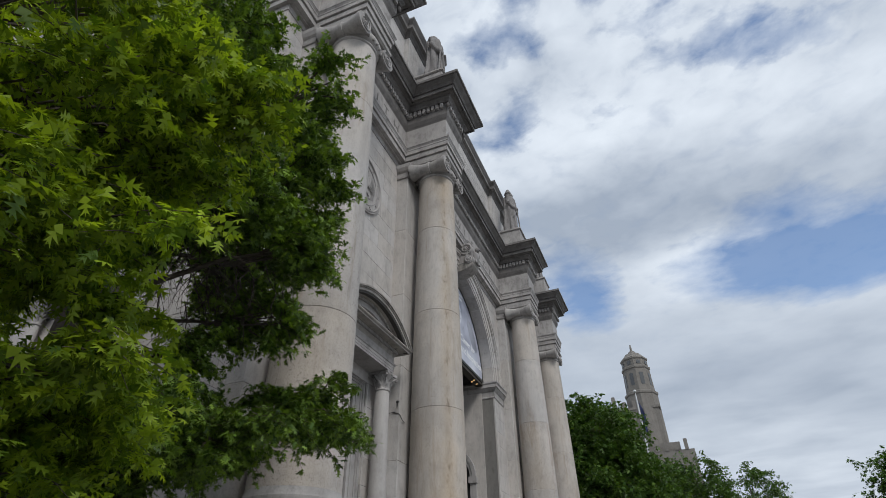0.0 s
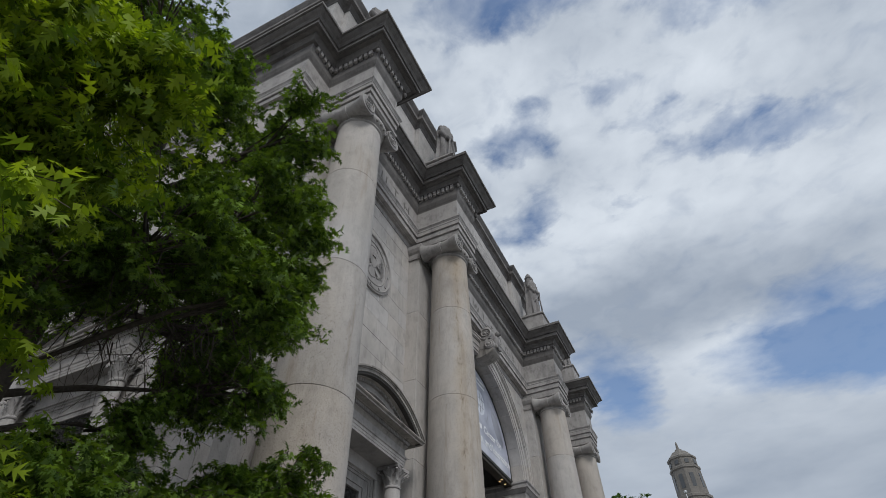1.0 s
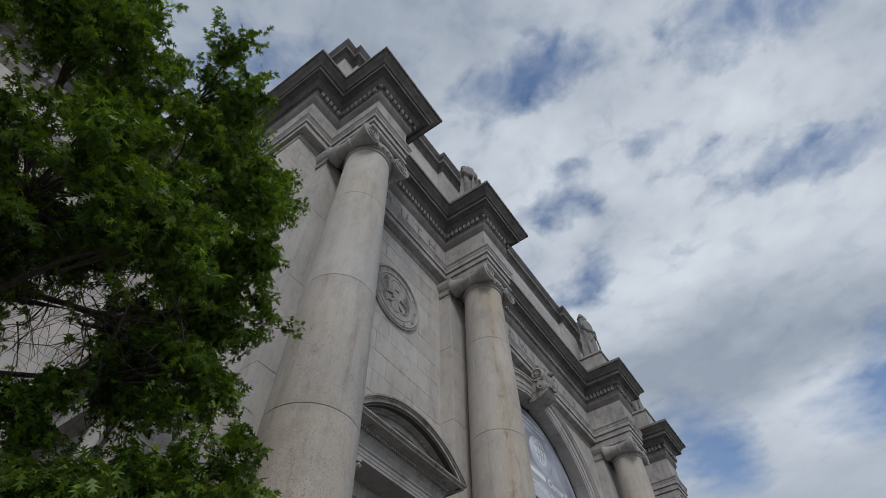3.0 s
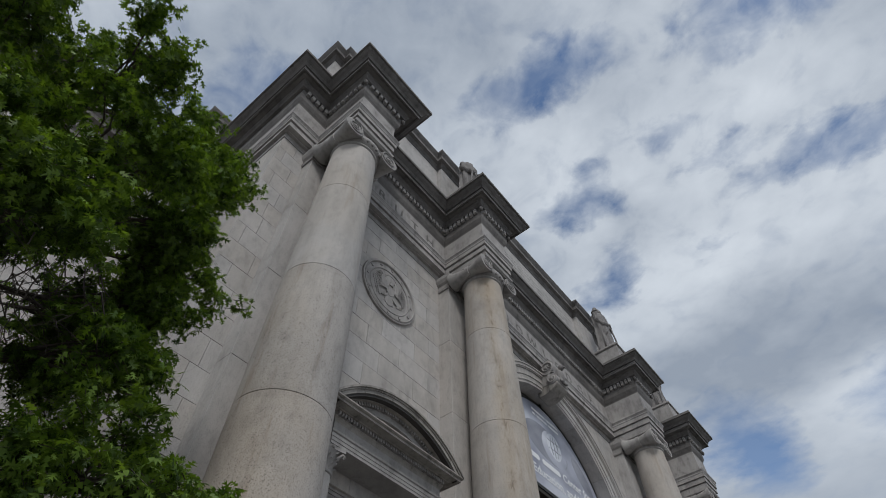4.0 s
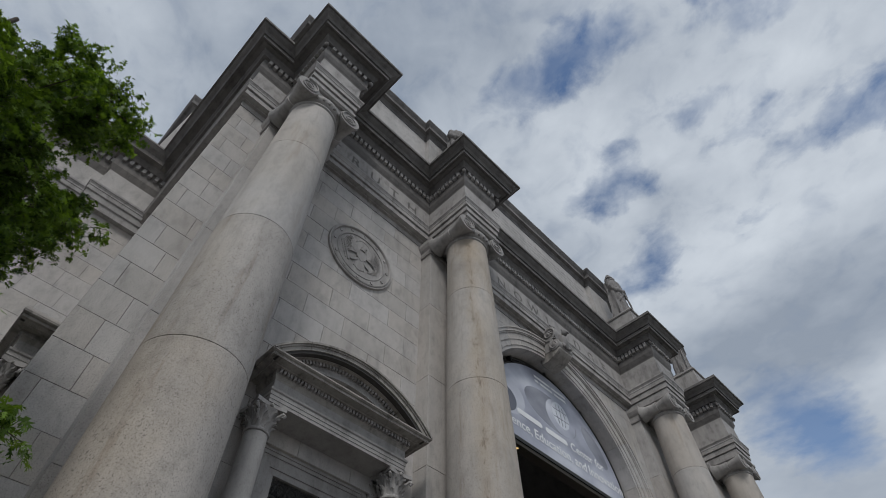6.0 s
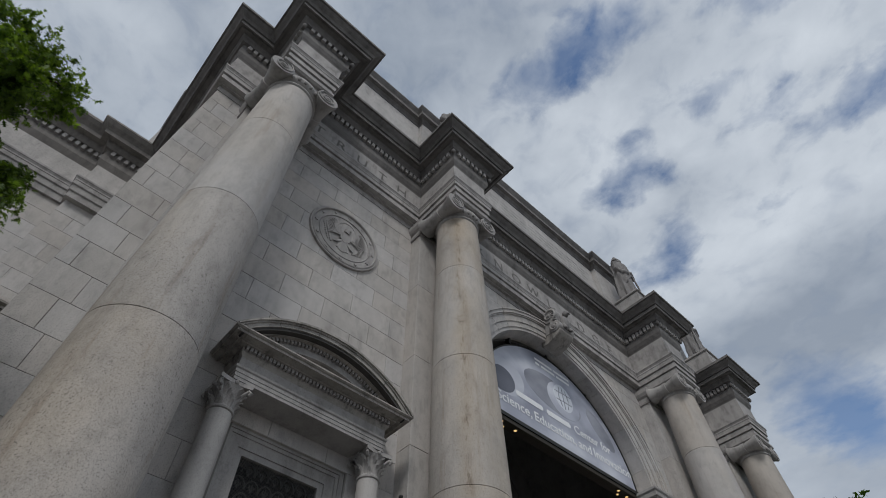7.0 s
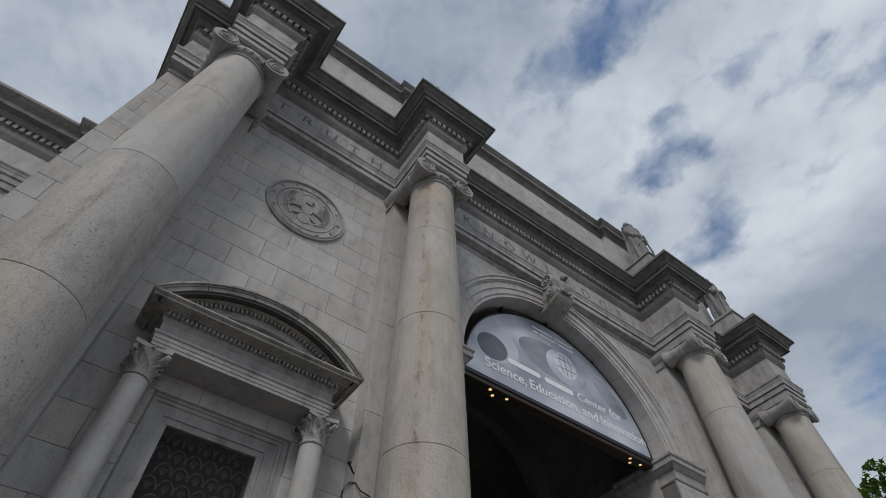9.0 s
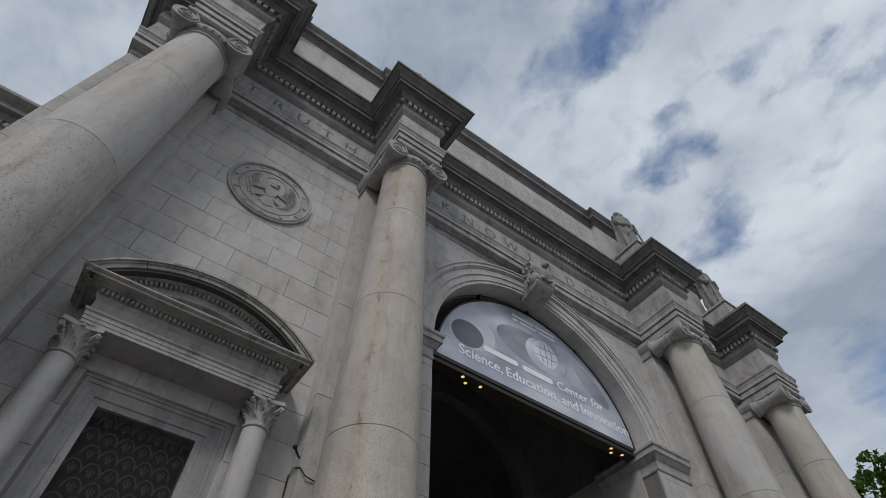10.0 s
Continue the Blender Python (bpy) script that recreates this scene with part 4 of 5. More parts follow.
                for q in (-0.055, 0.0, 0.055):
                    tube(bm, [(-0.30, y, z - 0.02), (-0.30, y + q * 0.9, z + 0.07), (-0.30, y + q * 0.7, z + (0.15 if q == 0 else 0.12))], [0.014, 0.020, 0.006], 4)
        part("scroll_grille", bm, BRONZE, aed, "scalloped dark bronze grille behind the screen")
        bm = bmesh.new()
        box(bm, -0.62, -0.55, -0.85, 0.85, 2.3, WIN_Z1 + 0.05)
        part("glass", bm, GLASS, aed, "dark window glass")
    return aed


GLASS, gt, gp = material("dark_glass")
gp.inputs["Base Color"].default_value = (0.012, 0.014, 0.016, 1)
gp.inputs["Roughness"].default_value = 0.25
gp.inputs["Specular IOR Level"].default_value = 0.2
front_aed = make_aedicule("window_surround")
front_aed.matrix_basis = pose(WALL_X, AED_Y, 0)
side_aed = copy_thing(front_aed, pose(-11.45, SIDE_Y, 0, 0, 0, -90))
side_aed.scale = (0.58, 1, 1)

# ---- medallion ----
med = thing("medallion", "round carved stone medallion with rim stars and shield relief", "medallion", at=pose(WALL_X, 12.24, 14.72, 0, 90, 0) @ Matrix.Diagonal((1.02, 1.02, 1.0, 1)))
bm = bmesh.new()
lathe(bm, [(0, 0.02), (0.86, 0.02), (0.865, 0.045), (0.885, 0.055), (0.905, 0.045), (0.91, 0.035), (1.09, 0.035), (1.10, 0.08), (1.12, 0.10), (1.15, 0.085), (1.155, 0.07), (1.20, 0.07), (1.21, 0.05), (1.21, -0.03)], 64, close=False)
part("rim", bm, TRIM, med, smooth=True)
bm = bmesh.new()
poly = []
for k in range(10):
    r = 0.055 if k % 2 == 0 else 0.022
    poly.append((r * math.cos(math.pi * k / 5), r * math.sin(math.pi * k / 5)))
prism(bm, poly, "z", 0, 0.035)
star_mesh = finish("rim_star", bm, TRIM)
for i in range(12):
    a = 2 * math.pi * i / 12
    ob = new("rim_star", star_mesh)
    ob.parent = med
    ob.matrix_basis = pose(1.005 * math.cos(a), 1.005 * math.sin(a), 0.028, 0, 0, math.degrees(a))
# relief: local x points down, y along the wall
bm = bmesh.new()
prism(bm, [(-0.12, -0.17), (-0.12, 0.17), (0.14, 0.16), (0.27, 0.0), (0.14, -0.16)], "z", 0.02, 0.13)
for k in range(5):
    tube(bm, [(-0.02, -0.12 + 0.06 * k, 0.13), (0.17, -0.12 + 0.06 * k, 0.13)], [0.012, 0.012], 4)
ball(bm, (-0.05, 0, 0.05), 0.17, (1.5, 0.9, 0.42), 12, 8)
for s in (-1, 1):
    ball(bm, (-0.22, s * 0.36, 0.03), 0.3, (1.35, 0.85, 0.10), 14, 6)
ball(bm, (0.40, 0, 0.045), 0.25, (1.0, 0.8, 0.16), 12, 6)
tube(bm, [(-0.2, 0, 0.10), (-0.33, 0.01, 0.13), (-0.40, 0.05, 0.12)], [0.10, 0.085, 0.06], 8)
tube(bm, [(-0.40, 0.04, 0.12), (-0.39, 0.13, 0.11), (-0.36, 0.16, 0.10)], [0.05, 0.035, 0.012], 6)
for s in (-1, 1):
    for k in range(13):
        q = k / 12
        root = Vector((-0.20 + 0.22 * q, s * (0.16 + 0.02 * q), 0.10))
        a = math.radians(66 - 100 * q)
        tip = Vector((-0.06 - 0.62 * math.sin(a), s * (0.28 + 0.42 * math.cos(a)), 0.05))
        tube(bm, [root, root.lerp(tip, 0.5) + Vector((-0.04, s * 0.03, 0.035)), tip], [0.016, 0.02, 0.011], 6)
    for k in range(6):
        q = k / 5
        ball(bm, (-0.30 + 0.26 * q, s * (0.26 + 0.03 * math.sin(3 * q)), 0.12), 0.05, (1.1, 1.3, 0.5), 6, 5)
    tube(bm, [(0.22, s * 0.09, 0.08), (0.36, s * 0.24, 0.09), (0.40, s * 0.34, 0.07)], [0.05, 0.04, 0.03], 6)
for k in range(7):
    tube(bm, [(0.24, -0.06 + 0.02 * k, 0.08), (0.62 - 0.02 * abs(k - 3), -0.19 + 0.063 * k, 0.05)], [0.035, 0.025], 5)
for k in range(9):
    ball(bm, (0.45 - 0.07 * k, -0.40 - 0.028 * k, 0.06), 0.055, (1.1, 0.7, 0.6), 6, 5)
    ball(bm, (0.43 - 0.07 * k, -0.50 - 0.028 * k, 0.05), 0.045, (1.1, 0.7, 0.6), 6, 5)
for k in range(5):
    tube(bm, [(0.50 - 0.03 * k, 0.30, 0.06), (0.36 - 0.06 * k, 0.62, 0.06)], [0.014, 0.014], 5)
for i in range(11):
    a = math.radians(-75 + 15 * i)
    ball(bm, (-0.45 - 0.26 * math.cos(a), 0.02 + 0.27 * math.sin(a), 0.045), 0.04, (1, 1, 0.7), 6, 4)
relief = part("relief", bm, TRIM, med, "carved shield and feather relief", True)
relief.scale = (1.05, 1.05, 0.62)
carve(relief, 0.0085)

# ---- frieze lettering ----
# Letters stand 4 mm proud; their dark colour stands for the shaded cut.
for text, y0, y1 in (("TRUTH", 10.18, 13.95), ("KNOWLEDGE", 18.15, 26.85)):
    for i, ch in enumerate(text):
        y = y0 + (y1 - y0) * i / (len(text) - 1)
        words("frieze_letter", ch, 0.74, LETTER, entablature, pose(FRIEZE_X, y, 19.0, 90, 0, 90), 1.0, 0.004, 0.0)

# ---- inscription on the attic: unreadable lines ----
rnd = random.Random(5)
bm = bmesh.new()
for row in range(11):
    y = 17.3
    while y < 27.1:
        for _ in range(rnd.randint(2, 9)):
            w = rnd.uniform(0.05, 0.12)
            z = 26.0 - row * 0.33
            box(bm, AX - 0.01, AX + 0.005, y, y + w, z, z + rnd.uniform(0.15, 0.19))
            y += w + 0.045
        y += 0.14
tagged(part("inscription", bm, INSCRIBED, attic), "carved lines of small lettering")

# ---- bracket and cable by the pilaster ----
bracket = thing("cable_bracket", "small dark metal bracket with a looping loose cable by the pilaster", "bracket", at=pose(-7.62, 14.82, 7.02))
bm = bmesh.new()
tube(bm, [(0, 0.0, 0.16), (0.05, -0.10, 0.18), (0.10, -0.20, 0.26)], [0.022, 0.018, 0.022], 8)
ball(bm, (0.12, -0.22, 0.28), 0.042, (1.3, 1, 1), 8, 6)
part("arm", bm, DARK, bracket)
bm = bmesh.new()
tube(bm, [(-0.35, -0.06, 0.0), (-0.35, -0.06, -2.0), (-0.35, -0.06, -4.0)], [0.014] * 3, 6)
tube(bm, [(-0.35, -0.06, -0.02), (-0.1, -0.07, 0.03), (0.12, -0.04, -0.06), (0.15, 0.08, -0.20), (0.12, 0.30, -0.22)], [0.012] * 5, 6)
part("cable", bm, DARK, bracket)

# ---- side of the front block and the wing ----
side = thing("wall_side", "granite side wall of the entrance block", "wall", kind="structure")
bm = bmesh.new()
box(bm, -10.22, -8.07, SIDE_Y + 0.05, SIDE_Y + 1.2, 0, Z_ARCH + 0.1)
box(bm, -15.5, -12.68, SIDE_Y + 0.05, SIDE_Y + 1.2, 0, Z_ARCH + 0.1)
box(bm, -12.68, -10.22, SIDE_Y + 0.05, SIDE_Y + 1.2, WIN_Z1 + 0.45, Z_ARCH + 0.1)
part("wall_core", bm, MORTAR, side)
roof = bmesh.new()
box(roof, -20.5, -8.4, 7.6, FAR_Y - 0.6, 21.4, 21.6)
tagged(part("roof", roof, TRIM), "flat stone roof behind the attic", "roof", kind="structure")

wing = thing("wall_wing", "recessed granite museum wing beside the entrance block", "wall", kind="structure")
bm = bmesh.new()
box(bm, WING_X - 1.2, WING_X - 0.05, -60, 8.2, 0, 21.6)
box(bm, WING_X - 0.1, WING_X + 0.3, 4.95, 7.0, 0, Z_ARCH)
part("wall_core", bm, MORTAR, wing)
bm = bmesh.new()
wpath = [(WING_X + 0.1, -60), (WING_X + 0.1, 4.85), (WING_X + 0.55, 4.85), (WING_X + 0.55, 7.2)]
sweep(bm, wpath, [(-0.5, Z_ARCH), (0, Z_ARCH), (0, 17.93), (0, 17.90), (0.055, 17.935), (0.055, 18.19), (0.11, 18.225), (0.11, 18.40), (0.13, 18.42), (0.13, 18.48), (0.17, 18.56), (0.185, 18.575), (0.185, 18.65), (-0.5, 18.65)])
part("architrave", bm, TRIM, wing)
bm = bmesh.new()
sweep(bm, wpath, [(-0.5, 18.66), (0, 18.66), (0, Z_BED + 0.02), (-0.5, Z_BED + 0.02)])
part("frieze", bm, ASHLAR, wing)
bm = bmesh.new()
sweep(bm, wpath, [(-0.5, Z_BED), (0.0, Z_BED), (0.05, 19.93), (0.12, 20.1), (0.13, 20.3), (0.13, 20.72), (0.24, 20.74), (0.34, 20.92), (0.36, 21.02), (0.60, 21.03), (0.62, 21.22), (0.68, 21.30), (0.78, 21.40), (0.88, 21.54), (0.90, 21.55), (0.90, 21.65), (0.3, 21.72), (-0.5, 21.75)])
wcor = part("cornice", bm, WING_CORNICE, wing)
for p, q in zip(wpath, wpath[1:]):
    a, b = Vector(p), Vector(q)
    if a.y < -12:
        a.y = -12
    d = (b - a).normalized()
    nrm = Vector((d.y, -d.x))
    count = int((b - a).length / 0.24)
    for k in range(count):
        pos = a + d * ((b - a).length * (k + 0.5) / count) + nrm * 0.13
        ob = new("dentil", dentil_mesh)
        ob.parent = wcor
        ob.matrix_basis = Matrix.Translation((pos.x, pos.y, 20.40)) @ Matrix(((d.x, nrm.x, 0, 0), (d.y, nrm.y, 0, 0), (0, 0, 1, 0), (0, 0, 0, 1)))
bm = bmesh.new()
box(bm, WING_X - 0.6, WING_X - 0.15, -60, 8.4, 21.7, 22.9)
box(bm, WING_X - 0.65, WING_X - 0.05, -60, 8.4, 22.9, 23.1)
part("parapet", bm, TRIM, wing)
bpath = [(-19.0, 5.47), (-14.72, 5.47), (-14.72, 8.1)]
bm = bmesh.new()
sweep(bm, bpath, [(-0.6, 21.7), (0.06, 21.7), (0.06, 22.3), (0.0, 22.36), (0.0, 26.45), (-0.6, 26.45)])
part("attic_wall", bm, ASHLAR, wing)
bm = bmesh.new()
sweep(bm, bpath, [(-0.6, 26.43), (0.02, 26.43), (0.06, 26.55), (0.16, 26.7), (0.30, 26.75), (0.31, 26.97), (0.38, 27.1), (0.42, 27.2), (0.42, 27.3), (-0.6, 27.35)])
part("crown", bm, CORNICE, wing)


# ---- trees ----
def leaf_material(name, dark, light, trans):
    m, t, p = material(name)
    geo = t.nodes.new("ShaderNodeNewGeometry")
    big = link_noise(t, 1.4, 3, 0.5)
    c1 = ramp(t, geo.outputs["Random Per Island"], [(0.0, dark), (0.6, tuple((a + b) / 2 for a, b in zip(dark, light))), (1.0, light)])
    col = blend(t, 0.8, c1, ramp(t, big, [(0.35, grey(0.68)), (0.65, grey(1.25))]), "MULTIPLY")
    t.links.new(col, p.inputs["Base Color"])
    p.inputs["Roughness"].default_value, p.inputs["Specular IOR Level"].default_value = 0.45, 0.28
    tr = t.nodes.new("ShaderNodeBsdfTranslucent")
    t.links.new(blend(t, 1.0, col, (1.25, 1.25, 0.4), "MULTIPLY"), tr.inputs[0])
    mix = t.nodes.new("ShaderNodeMixShader")
    mix.inputs[0].default_value = trans
    t.links.new(p.outputs[0], mix.inputs[1])
    t.links.new(tr.outputs[0], mix.inputs[2])
    t.links.new(mix.outputs[0], t.nodes["Material Output"].inputs[0])
    return m


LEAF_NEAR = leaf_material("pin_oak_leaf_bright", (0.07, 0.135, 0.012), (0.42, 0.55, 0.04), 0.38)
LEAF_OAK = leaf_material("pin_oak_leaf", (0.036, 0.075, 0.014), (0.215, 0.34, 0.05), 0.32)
LEAF_FAR = leaf_material("street_tree_leaf", (0.035, 0.085, 0.016), (0.11, 0.19, 0.035), 0.3)

# a pin oak leaf: pointed lobes off a narrow blade, base at 0, tip at 1
HALF = [(0.015, 0.0), (0.27, 0.27), (0.035, 0.36), (0.43, 0.65), (0.045, 0.57), (0.23, 0.94), (0.035, 0.78)]
LOBED = np.array([(x, y, 0) for x, y in HALF] + [(0.0, 1.0, 0)] + [(-x, y, 0) for x, y in reversed(HALF)])
SIMPLE = np.array([(0.0, 0.0, 0), (0.34, 0.42, 0), (0.07, 0.5, 0.03), (0.0, 1.0, 0), (-0.07, 0.5, 0.03), (-0.34, 0.42, 0)])


def leaf_cloud(name, centres, outline, size, per, rng, mat, parent, droop=0.40, spread=0.13):
    """Whorls of leaves round twig ends at the given centres, as one mesh."""
    n = len(centres) * per
    base = np.repeat(centres, per, axis=0) + rng.normal(0, size * 0.22, (n, 3))
    az = rng.uniform(0, 2 * np.pi, n)
    el = rng.normal(-droop, 0.45, n)
    roll = rng.normal(0, 0.6, n)
    d = np.stack([np.cos(az) * np.cos(el), np.sin(az) * np.cos(el), np.sin(el)], 1)
    s = np.stack([-np.sin(az), np.cos(az), np.zeros(n)], 1)
    u = np.cross(s, d)
    s2 = s * np.cos(roll)[:, None] + u * np.sin(roll)[:, None]
    u2 = np.cross(s2, d)
    sz = size * rng.uniform(0.65, 1.25, n)
    k = len(outline)
    bend = outline[:, 1] ** 2 * -0.18
    pts = base[:, None, :] + sz[:, None, None] * (outline[None, :, 0:1] * s2[:, None, :] + outline[None, :, 1:2] * d[:, None, :] + (outline[:, 2] + bend - np.abs(outline[:, 0]) * 0.25)[None, :, None] * -u2[:, None, :])
    me = bpy.data.meshes.new(name)
    me.vertices.add(n * k)
    me.vertices.foreach_set("co", pts.reshape(-1).astype(np.float32))
    me.loops.add(n * k)
    me.loops.foreach_set("vertex_index", np.arange(n * k, dtype=np.int32))
    me.polygons.add(n)
    me.polygons.foreach_set("loop_start", np.arange(0, n * k, k, dtype=np.int32))
    me.update(calc_edges=True)
    me.materials.append(mat)
    ob = new(name, me)
    ob.parent = parent
    return ob


def make_tree(label, foot, top, blobs, clumps, twigs, outline, size, per, mat, seed, trunk=0.2, group="", flat=0.6):
    """blobs: ellipsoids (x, y, z, rx, ry, rz, share) that hold the crown's clumps, in the world."""
    rng = np.random.default_rng(seed)
    rnd = random.Random(seed)
    tree = thing("tree", label, "tree", group, at=pose(foot[0], foot[1], 0))
    off = np.array((foot[0], foot[1], 0))
    bm = bmesh.new()
    stem = []
    for i in range(9):
        k = i / 8
        stem.append(Vector((0.12 * math.sin(3 * k + seed) * k, 0.12 * math.cos(2 * k + seed) * k, top * k)))
    tube(bm, stem, [trunk * (1.25 if i == 0 else 1) * (1 - 0.85 * i / 8) for i in range(9)], 10)
    part("trunk", bm, BARK, tree, smooth=True)
    total = sum(b[6] for b in blobs)
    centres = []
    bm = bmesh.new()
    for bx, by, bz, rx, ry, rz, share in blobs:
        hub = Vector((bx, by, bz)) - Vector(off) - Vector((0, 0, rz * 0.35))
        k = min(0.9, max(0.12, (hub.z - 0.35 * math.hypot(hub.x, hub.y)) / top))
        i = min(7, int(k * 8))
        a = stem[i].lerp(stem[i + 1], k * 8 - i)
        w = trunk * 0.2
        tube(bm, [a, a.lerp(hub, 0.35) + Vector((0, 0, 0.12)), a.lerp(hub, 0.7) + Vector((rnd.uniform(-.15, .15), rnd.uniform(-.15, .15), 0.1)), hub], [w, w * 0.75, w * 0.5, w * 0.3], 7)
        for _ in range(max(1, int(clumps * share / total))):
            v = rng.normal(size=3)
            v /= np.linalg.norm(v)
            r = rng.uniform(0.25, 1.0) ** 0.45 * (1.28 if rng.random() < 0.14 else 1.0)
            c = np.array((bx, by, bz)) + v * r * np.array((rx, ry, rz)) - off
            e = Vector(c)
            q = hub.lerp(e, 0.55) + Vector((rnd.uniform(-.12, .12), rnd.uniform(-.12, .12), 0.08))
            tube(bm, [a.lerp(hub, rnd.uniform(0.6, 1.0)) + Vector((0, 0, 0.06)), q, e], [0.018, 0.012, 0.005], 4)
            out = Vector((e.x, e.y, 0))
            out = out.normalized() if out.length > 0.3 else Vector((1, 0, 0))
            for _ in range(twigs):
                way = (out * rnd.uniform(0.1, 1.0) + Vector((rnd.gauss(0, .75), rnd.gauss(0, .75), rnd.gauss(0.05, flat)))).normalized()
                length = rnd.uniform(0.14, 0.46) * size / 0.105
                g = e + Vector((rnd.gauss(0, .05), rnd.gauss(0, .05), rnd.gauss(0, .05))) * (size / 0.105)
                line = [g + way * length * k + Vector((0, 0, -0.30 * length * k * k)) for k in (0.0, 0.25, 0.5, 0.75, 1.0)]
                tube(bm, [line[0], line[2], line[4]], [0.006, 0.004, 0.002], 3)
                centres.append(np.array([tuple(p) for p in line[1:]]))
    part("limb", bm, BARK, tree, "branching limbs and twigs")
    crown = leaf_cloud("crown", np.concatenate(centres), outline, size, per, rng, mat, tree)
    tagged(crown, kind="stuff")
    return tree


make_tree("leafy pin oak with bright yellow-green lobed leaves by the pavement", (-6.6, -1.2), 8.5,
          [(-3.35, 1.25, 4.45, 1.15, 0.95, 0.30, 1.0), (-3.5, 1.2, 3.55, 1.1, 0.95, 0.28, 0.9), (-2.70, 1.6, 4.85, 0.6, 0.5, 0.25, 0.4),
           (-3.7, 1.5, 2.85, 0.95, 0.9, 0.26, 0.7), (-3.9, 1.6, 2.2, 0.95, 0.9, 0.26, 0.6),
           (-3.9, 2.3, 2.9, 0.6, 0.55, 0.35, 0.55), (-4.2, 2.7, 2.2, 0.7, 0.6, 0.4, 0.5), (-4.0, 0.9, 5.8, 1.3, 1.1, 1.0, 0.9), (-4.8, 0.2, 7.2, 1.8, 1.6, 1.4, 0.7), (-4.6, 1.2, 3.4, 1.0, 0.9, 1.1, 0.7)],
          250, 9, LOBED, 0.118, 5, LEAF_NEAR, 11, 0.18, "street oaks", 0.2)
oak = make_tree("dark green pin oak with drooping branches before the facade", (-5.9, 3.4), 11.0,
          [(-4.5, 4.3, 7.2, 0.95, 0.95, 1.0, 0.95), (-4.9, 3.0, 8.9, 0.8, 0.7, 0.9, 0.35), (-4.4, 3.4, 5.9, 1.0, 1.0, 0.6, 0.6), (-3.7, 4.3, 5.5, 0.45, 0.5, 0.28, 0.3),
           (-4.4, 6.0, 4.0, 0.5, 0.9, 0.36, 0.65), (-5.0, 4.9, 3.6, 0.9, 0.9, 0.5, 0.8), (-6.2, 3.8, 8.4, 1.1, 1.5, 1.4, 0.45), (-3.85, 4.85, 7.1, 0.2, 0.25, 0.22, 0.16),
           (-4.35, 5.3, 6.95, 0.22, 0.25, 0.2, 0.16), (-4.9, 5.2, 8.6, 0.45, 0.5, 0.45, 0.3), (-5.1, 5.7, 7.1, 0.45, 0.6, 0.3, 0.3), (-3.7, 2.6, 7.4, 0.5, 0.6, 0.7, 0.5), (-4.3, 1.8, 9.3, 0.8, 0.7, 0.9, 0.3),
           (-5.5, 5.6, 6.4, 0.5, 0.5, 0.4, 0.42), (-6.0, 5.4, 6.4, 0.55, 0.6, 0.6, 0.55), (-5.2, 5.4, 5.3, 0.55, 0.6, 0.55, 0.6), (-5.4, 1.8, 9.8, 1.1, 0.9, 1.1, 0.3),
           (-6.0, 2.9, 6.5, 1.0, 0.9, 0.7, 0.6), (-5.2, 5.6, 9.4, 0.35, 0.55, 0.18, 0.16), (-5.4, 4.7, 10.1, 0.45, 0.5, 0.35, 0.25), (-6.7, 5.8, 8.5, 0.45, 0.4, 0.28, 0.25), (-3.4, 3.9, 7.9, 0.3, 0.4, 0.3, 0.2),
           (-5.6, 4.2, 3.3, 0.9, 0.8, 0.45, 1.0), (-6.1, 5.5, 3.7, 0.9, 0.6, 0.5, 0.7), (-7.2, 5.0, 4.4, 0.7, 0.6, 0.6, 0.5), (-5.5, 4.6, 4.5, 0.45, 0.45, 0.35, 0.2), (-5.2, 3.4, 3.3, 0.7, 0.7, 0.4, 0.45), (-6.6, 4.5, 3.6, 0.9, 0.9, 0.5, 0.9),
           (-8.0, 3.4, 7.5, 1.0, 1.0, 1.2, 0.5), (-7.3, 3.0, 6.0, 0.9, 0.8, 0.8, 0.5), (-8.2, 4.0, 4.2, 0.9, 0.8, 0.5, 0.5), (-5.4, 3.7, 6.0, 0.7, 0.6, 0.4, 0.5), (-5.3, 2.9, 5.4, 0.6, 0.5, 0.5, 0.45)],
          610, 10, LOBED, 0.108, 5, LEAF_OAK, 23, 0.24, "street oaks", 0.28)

rnd = random.Random(77)
bm = bmesh.new()
for _ in range(110):
    p = Vector((0.6 + rnd.uniform(-.9, .9), 0.8 + rnd.uniform(-1.0, 1.0), 5.9 + rnd.uniform(-.5, .6)))
    way = Vector((rnd.uniform(-.3, .8), rnd.uniform(-.5, .6), -0.9)).normalized()
    line, radii, r = [p.copy()], [0.011], 0.011
    for _ in range(5):
        way = (way + Vector((rnd.gauss(0, .3), rnd.gauss(0, .3), rnd.gauss(-.05, .2)))).normalized()
        p = p + way * rnd.uniform(0.14, 0.30)
        r *= 0.74
        line.append(p.copy())
        radii.append(r)
        spur = (way + Vector((rnd.gauss(0, .8), rnd.gauss(0, .8), rnd.gauss(0, .5)))).normalized()
        tube(bm, [p, p + spur * 0.12, p + spur * 0.26 + Vector((0, 0, -0.05))], [r * 0.7, r * 0.5, 0.002], 3)
    tube(bm, line, radii, 4)
part("dead_twig", bm, BARK, oak, "bare dead twigs hanging under the crown")

